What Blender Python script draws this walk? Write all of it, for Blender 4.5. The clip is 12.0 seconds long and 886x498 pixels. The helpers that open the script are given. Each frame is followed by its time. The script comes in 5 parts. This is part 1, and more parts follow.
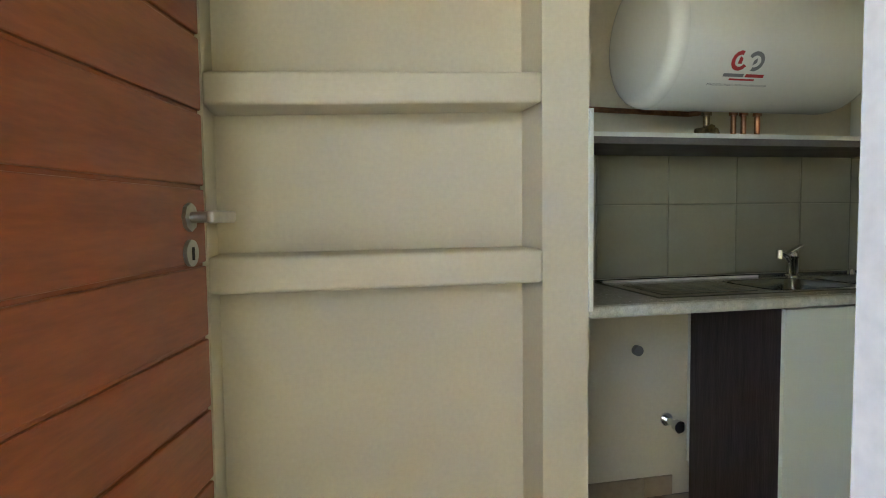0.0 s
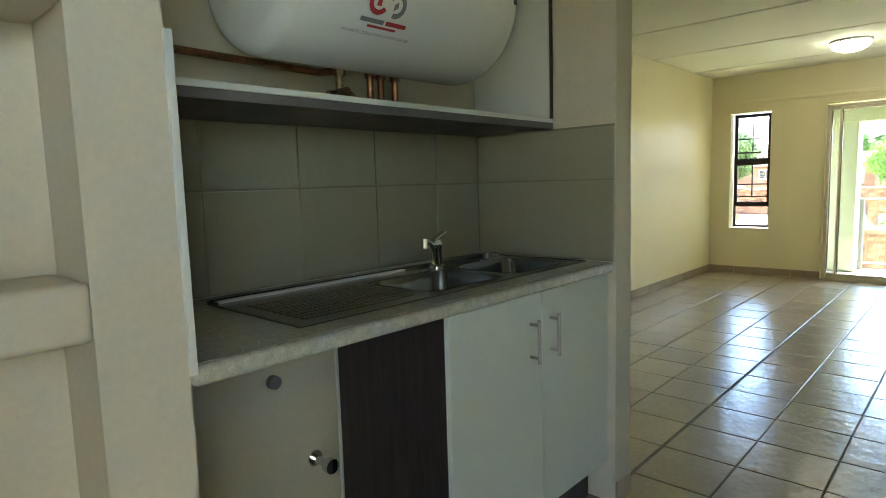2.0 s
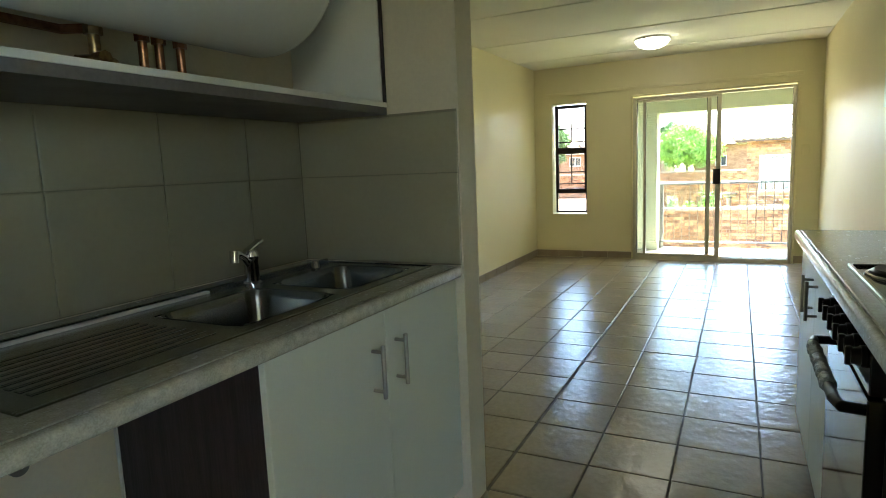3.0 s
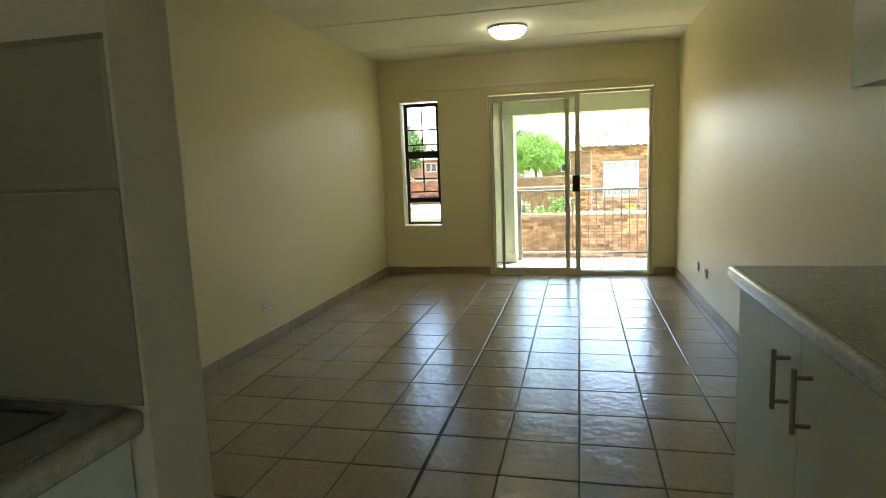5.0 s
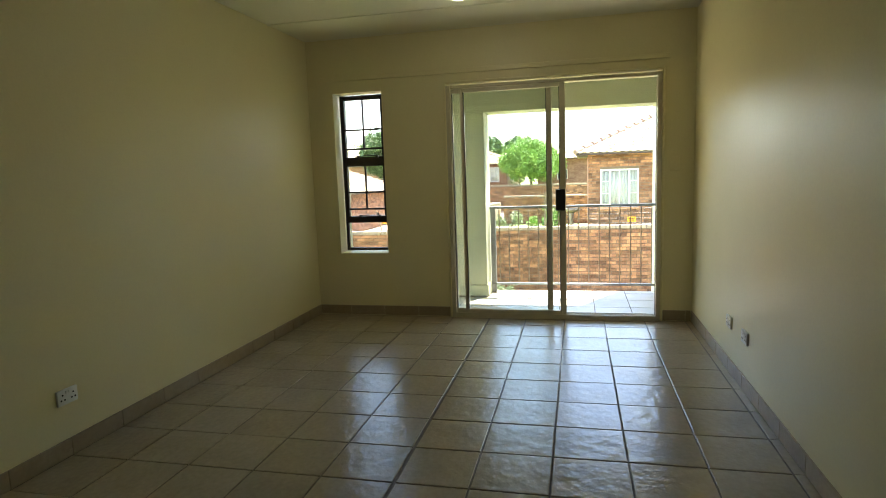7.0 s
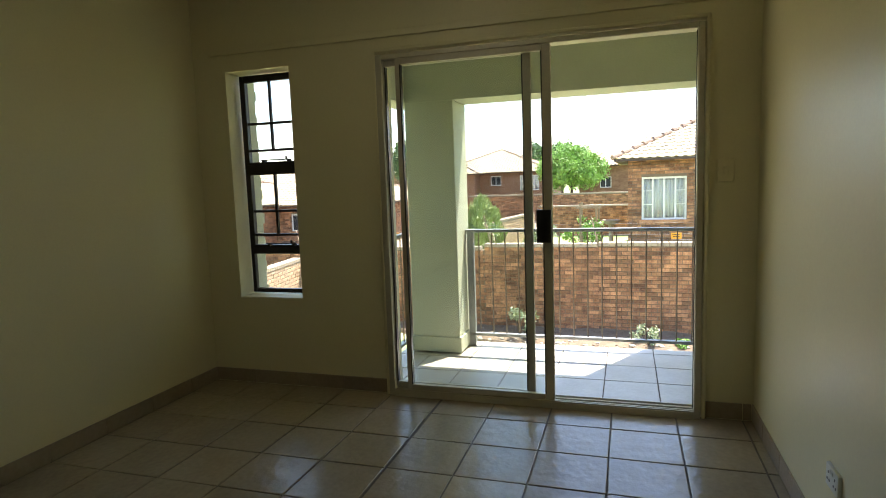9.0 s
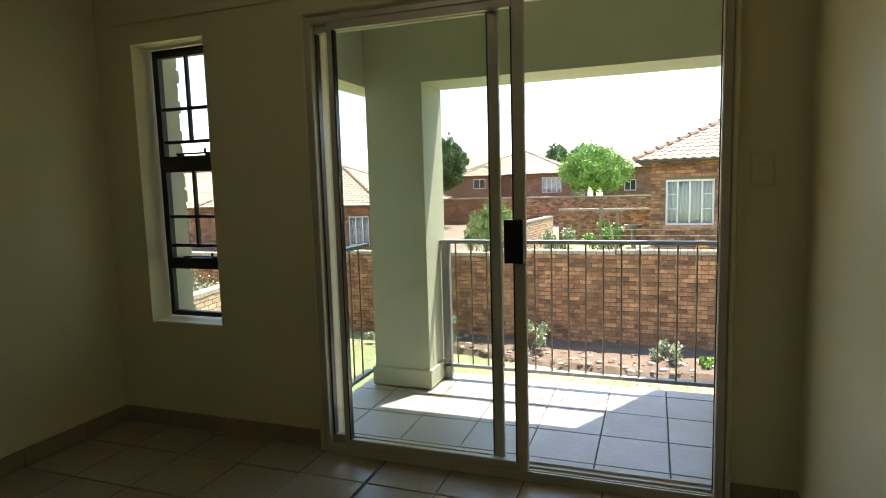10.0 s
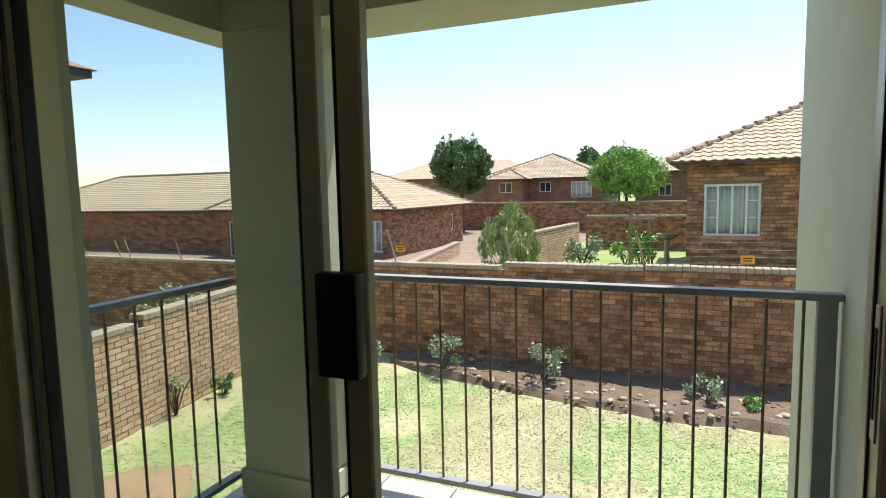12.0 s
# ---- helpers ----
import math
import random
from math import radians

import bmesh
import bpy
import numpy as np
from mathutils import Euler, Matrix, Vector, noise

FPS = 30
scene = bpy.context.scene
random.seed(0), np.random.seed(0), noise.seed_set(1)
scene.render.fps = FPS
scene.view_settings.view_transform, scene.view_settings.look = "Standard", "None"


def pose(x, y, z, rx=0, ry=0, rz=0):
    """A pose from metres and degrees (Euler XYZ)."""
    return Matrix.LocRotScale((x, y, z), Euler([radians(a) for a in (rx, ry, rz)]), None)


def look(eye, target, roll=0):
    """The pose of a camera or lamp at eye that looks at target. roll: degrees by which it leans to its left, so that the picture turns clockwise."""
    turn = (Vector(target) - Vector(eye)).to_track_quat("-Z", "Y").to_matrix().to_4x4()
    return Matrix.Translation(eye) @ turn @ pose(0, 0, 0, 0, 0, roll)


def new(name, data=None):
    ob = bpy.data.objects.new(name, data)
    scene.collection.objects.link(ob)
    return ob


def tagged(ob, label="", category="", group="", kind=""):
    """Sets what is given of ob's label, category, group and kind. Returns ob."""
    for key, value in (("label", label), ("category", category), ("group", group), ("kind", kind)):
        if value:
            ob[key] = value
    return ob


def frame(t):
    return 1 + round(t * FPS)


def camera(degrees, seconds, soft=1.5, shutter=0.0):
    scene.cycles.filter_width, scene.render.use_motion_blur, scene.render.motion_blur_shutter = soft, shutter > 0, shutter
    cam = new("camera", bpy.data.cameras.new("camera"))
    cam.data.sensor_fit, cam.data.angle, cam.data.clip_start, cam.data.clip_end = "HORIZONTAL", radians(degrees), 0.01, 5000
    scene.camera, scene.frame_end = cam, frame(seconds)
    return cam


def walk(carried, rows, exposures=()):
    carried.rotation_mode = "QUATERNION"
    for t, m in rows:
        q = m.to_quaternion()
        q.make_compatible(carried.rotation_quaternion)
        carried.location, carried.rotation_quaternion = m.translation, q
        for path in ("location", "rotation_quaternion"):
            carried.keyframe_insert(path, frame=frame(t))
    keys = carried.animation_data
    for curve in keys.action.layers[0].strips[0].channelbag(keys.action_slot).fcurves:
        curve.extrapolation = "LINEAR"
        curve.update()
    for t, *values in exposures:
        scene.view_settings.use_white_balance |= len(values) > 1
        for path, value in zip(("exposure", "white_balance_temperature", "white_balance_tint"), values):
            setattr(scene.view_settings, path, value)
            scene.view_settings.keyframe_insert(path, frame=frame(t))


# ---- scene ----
cam = camera(73.8, 12.0, soft=1.0)
PATH = [
    (0, (-0.443, 0.626, 1.238), (-0.019, 2.577, 1.12), -0.7),
    (0.7, (-0.34, 0.866, 1.245), (0.423, 2.709, 1.093), -1.1),
    (1, (-0.319, 0.943, 1.246), (0.658, 2.681, 1.098), -1.7),
    (1.5, (-0.22, 1.075, 1.24), (1.006, 2.647, 1.075), -2.0),
    (2, (-0.093, 1.208, 1.27), (1.368, 2.557, 1.05), -1.7),
    (2.5, (0.017, 1.292, 1.285), (1.655, 2.411, 1.03), -1.9),
    (3, (0.194, 1.408, 1.287), (1.963, 2.299, 1.012), -2.4),
    (3.5, (0.38, 1.503, 1.299), (2.233, 2.2, 1.014), -2.5),
    (3.7, (0.468, 1.549, 1.304), (2.347, 2.173, 1.02), -2.2),
    (5.5, (1.653, 1.622, 1.276), (3.585, 2.064, 1.004), -2.2),
    (6, (2.054, 1.607, 1.293), (3.987, 2.044, 1.028), -2.2),
    (6.5, (2.482, 1.573, 1.296), (4.415, 2.015, 1.037), -2.3),
    (7, (2.957, 1.51, 1.299), (4.89, 1.955, 1.044), -2.0),
    (9, (4.804, 1.216, 1.299), (6.701, 1.811, 1.074), -2.0),
    (9.5, (5.235, 1.152, 1.288), (7.119, 1.786, 1.071), -1.9),
    (10, (5.672, 1.107, 1.282), (7.543, 1.779, 1.065), -1.6),
    (10.5, (6.054, 1.077, 1.278), (7.915, 1.776, 1.066), -1.7),
    (11, (6.454, 1.068, 1.264), (8.301, 1.806, 1.056), -1.5),
    (11.5, (6.813, 1.089, 1.258), (8.651, 1.849, 1.052), -1.2),
    (12, (7.205, 1.101, 1.268), (9.039, 1.873, 1.065), -1.2),
]
EXPOSURES = [(0, 5.26, 6450, 21), (0.5, 5.2, 6350, 18), (1.0, 5.08, 6250, 16), (1.5, 5.0, 6250, 13), (2.0, 4.92, 6300, 12), (2.5, 4.68, 6300, 11), (3.0, 4.5, 6450, 10), (3.5, 4.2, 6550, 10), (5.5, 3.8, 7000, 11), (6.5, 3.51, 7000, 11), (7, 3.28, 7000, 11), (9, 2.5, 6750, 13), (9.5, 2.32, 6750, 14), (10, 2.07, 6700, 14), (11, 1.55, 6600, 14), (11.5, 1.36, 6500, 13), (12, 1.05, 6450, 11)]
walk(cam, [(t, look(eye, target, roll)) for t, eye, target, roll in PATH], EXPOSURES)

# ---- light ----
SUN_WAY = Vector((-0.874, 0.487, 0)).normalized() * math.cos(radians(67.4)) + Vector((0, 0, -math.sin(radians(67.4))))
world = bpy.data.worlds.new("world")
scene.world = world
world.use_nodes = True
sky = world.node_tree.nodes.new("ShaderNodeTexSky")
sky.sky_type, sky.sun_disc = "NISHITA", False
sky.sun_elevation, sky.sun_rotation = radians(67.4), math.atan2(-SUN_WAY.x, -SUN_WAY.y)
sky.dust_density, sky.air_density = 0.5, 1.0
world.node_tree.links.new(sky.outputs[0], world.node_tree.nodes["Background"].inputs[0])
world.node_tree.nodes["Background"].inputs[1].default_value = 0.125
sun = new("sun", bpy.data.lights.new("sun", "SUN"))
sun.data.energy, sun.data.angle, sun.data.color = 3.6, radians(0.53), (1.0, 0.95, 0.87)
sun.matrix_world = look((20, -10, 30), Vector((20, -10, 30)) + SUN_WAY)


# ---- materials ----
def material(name, base, rough=0.6, metal=0.0, second=None, scale=8.0, grain=60.0, bump=0.05, bump_scale=None, vary=0.0,
             island=0.0, stretch=(1, 1, 1), spec=0.5, coat=0.0, rough_vary=0.1, stain=0.5):
    """Noise of two sizes mixes base and second; grain gives relief; vary and island shift the value per object or per loose piece."""
    m = bpy.data.materials.new(name)
    m.use_nodes = True
    nt = m.node_tree
    b = nt.nodes["Principled BSDF"]
    add, link = nt.nodes.new, nt.links.new
    co = add("ShaderNodeTexCoord")
    mp = add("ShaderNodeMapping")
    mp.inputs["Scale"].default_value = stretch
    geo = add("ShaderNodeNewGeometry")
    link(geo.outputs["Position"], mp.inputs["Vector"])
    n1, n2 = add("ShaderNodeTexNoise"), add("ShaderNodeTexNoise")
    for n, sc, det in ((n1, scale, 4), (n2, grain, 6)):
        n.inputs["Scale"].default_value, n.inputs["Detail"].default_value = sc, det
        link(mp.outputs[0], n.inputs["Vector"])
    second = second or tuple(c * 0.82 for c in base)
    mix = add("ShaderNodeMix")
    mix.data_type = "RGBA"
    mix.inputs[6].default_value, mix.inputs[7].default_value = (*base, 1), (*second, 1)
    both = add("ShaderNodeMath")
    both.operation = "MULTIPLY_ADD"
    link(n2.outputs["Fac"], both.inputs[0])
    both.inputs[1].default_value = 1 - stain
    both2 = add("ShaderNodeMath")
    both2.operation = "MULTIPLY"
    link(n1.outputs["Fac"], both2.inputs[0])
    both2.inputs[1].default_value = stain
    link(both2.outputs[0], both.inputs[2])
    ramp = add("ShaderNodeMapRange")
    ramp.inputs["From Min"].default_value, ramp.inputs["From Max"].default_value = 0.36, 0.64
    link(both.outputs[0], ramp.inputs["Value"])
    link(ramp.outputs[0], mix.inputs[0])
    colour = mix.outputs[2]
    if vary or island:
        hsv = add("ShaderNodeHueSaturation")
        rnd = add("ShaderNodeObjectInfo").outputs["Random"] if vary else geo.outputs["Random Per Island"]
        mr = add("ShaderNodeMapRange")
        amount = vary or island
        mr.inputs["To Min"].default_value, mr.inputs["To Max"].default_value = 1 - amount, 1 + amount
        link(rnd, mr.inputs["Value"])
        link(mr.outputs[0], hsv.inputs["Value"])
        link(colour, hsv.inputs["Color"])
        colour = hsv.outputs[0]
    link(colour, b.inputs["Base Color"])
    b.inputs["Metallic"].default_value = metal
    b.inputs["Specular IOR Level"].default_value = spec
    b.inputs["Coat Weight"].default_value = coat
    rr = add("ShaderNodeMapRange")
    rr.inputs["To Min"].default_value, rr.inputs["To Max"].default_value = max(rough - rough_vary, 0.02), min(rough + rough_vary, 1)
    link(n1.outputs["Fac"], rr.inputs["Value"])
    link(rr.outputs[0], b.inputs["Roughness"])
    if bump:
        bp = add("ShaderNodeBump")
        bp.inputs["Strength"].default_value, bp.inputs["Distance"].default_value = bump, 0.01
        src = n2
        if bump_scale:
            src = add("ShaderNodeTexNoise")
            src.inputs["Scale"].default_value, src.inputs["Detail"].default_value = bump_scale, 3
            link(mp.outputs[0], src.inputs["Vector"])
        link(src.outputs["Fac"], bp.inputs["Height"])
        link(bp.outputs[0], b.inputs["Normal"])
    return m


PLASTER = material("cream_wall_paint", (0.79, 0.715, 0.45), 0.42, second=(0.75, 0.675, 0.42), scale=1.5, grain=90, bump=0.06, rough_vary=0.08)
NICHE_PAINT = material("warm_cream_paint", (0.68, 0.615, 0.47), 0.6, second=(0.63, 0.565, 0.425), scale=2.5, grain=70, bump=0.08)
KITCHEN_PAINT = material("kitchen_paint", (0.72, 0.66, 0.50), 0.6, second=(0.67, 0.61, 0.46), scale=2.5, grain=80, bump=0.06)
CEILING = material("ceiling_paint", (0.82, 0.79, 0.66), 0.8, second=(0.78, 0.75, 0.62), scale=2, grain=120, bump=0.04)
OUTSIDE_PAINT = material("balcony_paint", (0.55, 0.56, 0.42), 0.8, second=(0.49, 0.50, 0.375), scale=3, grain=120, bump=0.22, bump_scale=70)
GROUT = material("grout", (0.16, 0.13, 0.10), 0.9, second=(0.10, 0.08, 0.065), scale=12, grain=200, bump=0.1)
FLOOR_TILE = material("floor_tile", (0.395, 0.325, 0.23), 0.22, second=(0.33, 0.27, 0.185), scale=5, grain=40, bump=0.42, bump_scale=17, vary=0.07, spec=0.42, rough_vary=0.08)
SKIRT_TILE = material("skirting_tile", (0.36, 0.28, 0.19), 0.4, second=(0.30, 0.23, 0.15), scale=6, grain=50, bump=0.1, vary=0.06)
BALCONY_TILE = material("balcony_tile", (0.52, 0.49, 0.43), 0.4, second=(0.45, 0.42, 0.36), scale=6, grain=50, bump=0.15, vary=0.05)
WALL_TILE = material("kitchen_wall_tile", (0.35, 0.33, 0.225), 0.30, second=(0.33, 0.31, 0.21), scale=9, grain=60, bump=0.03, vary=0.03, rough_vary=0.015)
WALL_GROUT = material("wall_grout", (0.29, 0.27, 0.19), 0.9, scale=20, grain=200)
WHITE_BOARD = material("white_melamine", (0.76, 0.77, 0.70), 0.32, second=(0.73, 0.74, 0.67), scale=3, grain=150, bump=0.01)
CABINET_WHITE = material("cabinet_white", (0.77, 0.82, 0.72), 0.34, second=(0.74, 0.79, 0.69), scale=2.5, grain=120, bump=0.02)
DARK_BOARD = material("dark_oak_board", (0.062, 0.046, 0.045), 0.5, second=(0.03, 0.022, 0.022), scale=14, grain=60, bump=0.12, stretch=(3, 3, 0.25))
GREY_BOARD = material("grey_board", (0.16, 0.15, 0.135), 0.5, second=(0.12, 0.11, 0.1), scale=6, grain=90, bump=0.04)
GRANITE = material("speckled_worktop", (0.62, 0.62, 0.51), 0.24, second=(0.40, 0.40, 0.32), scale=55, grain=300, bump=0.015, stain=0.5)
STEEL = material("brushed_steel", (0.29, 0.30, 0.285), 0.2, 1.0, second=(0.23, 0.24, 0.225), scale=6, grain=150, bump=0.02, rough_vary=0.07)
CHROME = material("chrome", (0.75, 0.76, 0.76), 0.08, 1.0, bump=0, rough_vary=0.03)
SATIN = material("satin_nickel", (0.46, 0.45, 0.40), 0.36, 1.0, bump=0.02)
COPPER = material("copper_pipe", (0.42, 0.20, 0.10), 0.35, 1.0, second=(0.22, 0.11, 0.06), scale=14, grain=80, bump=0.05)
BRASS = material("dull_brass", (0.36, 0.27, 0.14), 0.4, 1.0, second=(0.15, 0.11, 0.07), scale=20, grain=80)
GEYSER_WHITE = material("white_enamel", (0.78, 0.80, 0.74), 0.22, second=(0.75, 0.77, 0.71), scale=2, grain=60, bump=0.015, coat=0.2)
PLASTIC = material("white_plastic", (0.78, 0.78, 0.73), 0.35, bump=0, second=(0.75, 0.75, 0.70))
BLACK = material("black_plastic", (0.014, 0.013, 0.013), 0.35, bump=0.02)
BLACK_GLOSS = material("black_glass", (0.012, 0.011, 0.011), 0.07, bump=0, rough_vary=0.03)
RED = material("red_print", (0.50, 0.03, 0.03), 0.4, bump=0)
GREY_PRINT = material("grey_print", (0.20, 0.22, 0.22), 0.4, bump=0)
WRAP = material("clear_wrap", (0.62, 0.66, 0.62), 0.25, second=(0.42, 0.46, 0.44), scale=30, grain=120, bump=0.6, bump_scale=90)
DOOR_WOOD = material("varnished_mahogany", (0.26, 0.066, 0.016), 0.42, second=(0.185, 0.045, 0.011), scale=5, grain=32, bump=0.05, stretch=(1.2, 0.5, 4), coat=0.08)
WINDOW_BROWN = material("bronze_window_steel", (0.022, 0.016, 0.013), 0.45, bump=0.04)
ALU = material("natural_aluminium", (0.60, 0.55, 0.42), 0.42, 0.2, second=(0.54, 0.49, 0.37), scale=8, grain=90, bump=0.02)
RAIL_GREY = material("grey_rail_paint", (0.30, 0.31, 0.315), 0.38, second=(0.24, 0.25, 0.255), scale=8, grain=90, bump=0.05)
BAR_BROWN = material("railing_bar_paint", (0.27, 0.185, 0.125), 0.42, second=(0.13, 0.09, 0.065), scale=10, grain=90, bump=0.05)
MORTAR = material("mortar", (0.21, 0.155, 0.105), 0.95, second=(0.15, 0.11, 0.075), scale=6, grain=90, bump=0.2)
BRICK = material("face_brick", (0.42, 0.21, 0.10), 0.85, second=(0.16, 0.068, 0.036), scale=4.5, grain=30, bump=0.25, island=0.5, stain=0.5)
# lightened brick: the sunlight on these walls is put into the colour
BRICK_SUNLIT = material("sunlit_face_brick", (0.57, 0.40, 0.26), 0.85, second=(0.47, 0.31, 0.19), scale=5, grain=55, bump=0.25, island=0.2, stain=0.4)
BRICK_PART = material("face_brick_piece", (0.42, 0.21, 0.10), 0.85, second=(0.16, 0.068, 0.036), scale=4.5, grain=30, bump=0.25, vary=0.5, stain=0.5)
BRICK_FAR = material("far_face_brick", (0.30, 0.17, 0.095), 0.9, second=(0.17, 0.085, 0.047), scale=1.6, grain=7, bump=0.2, stretch=(1, 1, 2.6))
COPING = material("concrete_coping", (0.40, 0.33, 0.24), 0.9, second=(0.30, 0.24, 0.17), scale=7, grain=90, bump=0.25)
ROOF_TILE = material("concrete_roof_tile", (0.47, 0.385, 0.255), 0.8, second=(0.36, 0.285, 0.185), scale=2.5, grain=40, bump=0.15, island=0.12)
RIDGE_TILE = material("ridge_tile", (0.31, 0.215, 0.16), 0.8, second=(0.24, 0.16, 0.115), scale=4, grain=40, bump=0.15, island=0.15)
EAVE_DARK = material("dark_eave", (0.07, 0.042, 0.027), 0.6, bump=0.05)
LAWN = material("lawn_soil", (0.235, 0.275, 0.10), 0.95, second=(0.48, 0.42, 0.26), scale=1.1, grain=16, bump=0.6, bump_scale=60, stain=0.6)
GRASS = material("grass_blade", (0.32, 0.325, 0.14), 0.7, second=(0.47, 0.42, 0.25), scale=0.8, grain=5, bump=0, island=0.25, stain=0.75)
FAR_LAWN = material("far_lawn", (0.20, 0.29, 0.075), 0.95, second=(0.30, 0.34, 0.13), scale=0.8, grain=18, bump=0.5, bump_scale=50, stain=0.6)
GRASS_GREEN = material("green_grass_blade", (0.20, 0.38, 0.10), 0.7, second=(0.30, 0.44, 0.15), scale=1.2, grain=6, bump=0, island=0.25, stain=0.6)
BARE_EARTH = material("bare_earth", (0.36, 0.25, 0.15), 0.95, second=(0.27, 0.18, 0.10), scale=3, grain=30, bump=0.4, bump_scale=40)
PAVING = material("yard_paving", (0.30, 0.225, 0.155), 0.9, second=(0.21, 0.15, 0.10), scale=1.2, grain=14, bump=0.3, bump_scale=25)
SOIL = material("bed_soil", (0.19, 0.14, 0.092), 0.95, second=(0.11, 0.074, 0.046), scale=5, grain=45, bump=0.8, bump_scale=30)
STONE = material("pale_pebble", (0.46, 0.40, 0.31), 0.85, second=(0.30, 0.25, 0.18), scale=14, grain=60, bump=0.2, vary=0.2)
LEAF = material("bright_leaf", (0.14, 0.29, 0.045), 0.5, second=(0.25, 0.41, 0.085), scale=2, grain=8, bump=0, island=0.3)
LEAF_DARK = material("dark_leaf", (0.06, 0.125, 0.035), 0.55, second=(0.105, 0.175, 0.05), scale=2, grain=8, bump=0, island=0.3)
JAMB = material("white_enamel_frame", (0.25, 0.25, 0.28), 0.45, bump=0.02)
LEAF_OLIVE = material("olive_leaf", (0.22, 0.30, 0.08), 0.5, second=(0.36, 0.42, 0.16), scale=2, grain=8, bump=0, island=0.3)
LEAF_GREY = material("grey_green_leaf", (0.23, 0.29, 0.15), 0.6, second=(0.33, 0.36, 0.22), scale=3, grain=12, bump=0, island=0.3)
BARK = material("bark", (0.12, 0.085, 0.06), 0.9, second=(0.07, 0.05, 0.035), scale=10, grain=50, bump=0.4)
WINDOW_WHITE = material("white_window_frame", (0.80, 0.79, 0.74), 0.5, bump=0.03)
CURTAIN = material("pale_curtain", (0.62, 0.63, 0.62), 0.85, second=(0.48, 0.49, 0.49), scale=6, grain=40, bump=0.1, stretch=(1, 4, 0.3))
SIGN_YELLOW = material("yellow_sign", (0.80, 0.33, 0.02), 0.5, second=(0.7, 0.28, 0.02), scale=6, grain=60, bump=0)
TIMBER = material("weathered_timber", (0.40, 0.30, 0.20), 0.85, second=(0.18, 0.125, 0.08), scale=6, grain=60, bump=0.2, stretch=(1, 1, 0.3))
WIRE = material("galvanised_wire", (0.30, 0.30, 0.30), 0.4, 0.8, bump=0)
CONCRETE = material("landing_concrete", (0.40, 0.38, 0.34), 0.85, second=(0.32, 0.30, 0.27), scale=3, grain=60, bump=0.2)
VENT_DARK = material("dark_void", (0.012, 0.011, 0.01), 0.9, bump=0)


def glass_material(name):
    m = bpy.data.materials.new(name)
    m.use_nodes = True
    nt = m.node_tree
    out = nt.nodes["Material Output"]
    nt.nodes.remove(nt.nodes["Principled BSDF"])
    clear, gloss, mix, lw, power, fac = (nt.nodes.new(k) for k in ("ShaderNodeBsdfTransparent", "ShaderNodeBsdfGlossy", "ShaderNodeMixShader", "ShaderNodeLayerWeight", "ShaderNodeMath", "ShaderNodeMath"))
    clear.inputs[0].default_value = (0.95, 0.965, 0.95, 1)
    gloss.inputs["Roughness"].default_value = 0.01
    lw.inputs["Blend"].default_value = 0.5
    power.operation, fac.operation = "POWER", "MULTIPLY_ADD"
    power.inputs[1].default_value = 5.0
    fac.inputs[1].default_value, fac.inputs[2].default_value = 0.6, 0.035
    for a, b in ((lw.outputs["Facing"], power.inputs[0]), (power.outputs[0], fac.inputs[0]), (fac.outputs[0], mix.inputs[0]), (clear.outputs[0], mix.inputs[1]),
                 (gloss.outputs[0], mix.inputs[2]), (mix.outputs[0], out.inputs[0])):
        nt.links.new(a, b)
    return m


GLASS = glass_material("window_glass")
LAMP_GLASS = bpy.data.materials.new("lit_opal_glass")
LAMP_GLASS.use_nodes = True
_b = LAMP_GLASS.node_tree.nodes["Principled BSDF"]
_b.inputs["Base Color"].default_value, _b.inputs["Roughness"].default_value = (0.85, 0.85, 0.76, 1), 0.25
_b.inputs["Emission Color"].default_value, _b.inputs["Emission Strength"].default_value = (1.0, 0.96, 0.78, 1), 1.0
DARK_PANE = material("far_window_pane", (0.03, 0.035, 0.04), 0.08, bump=0, rough_vary=0.02)


# ---- mesh helpers ----
def box(bm, x0, x1, y0, y1, z0, z1, bevel=0.0, seg=2):
    made = bmesh.ops.create_cube(bm, size=1.0, matrix=Matrix.LocRotScale(((x0 + x1) / 2, (y0 + y1) / 2, (z0 + z1) / 2), None, (abs(x1 - x0), abs(y1 - y0), abs(z1 - z0))))
    if bevel:
        edges = list({e for v in made["verts"] for e in v.link_edges})
        bmesh.ops.bevel(bm, geom=edges, offset=bevel, segments=seg, affect="EDGES", profile=0.5)
    return bm


def boxed(*dims, bevel=0.0, seg=2):
    return box(bmesh.new(), *dims, bevel=bevel, seg=seg)


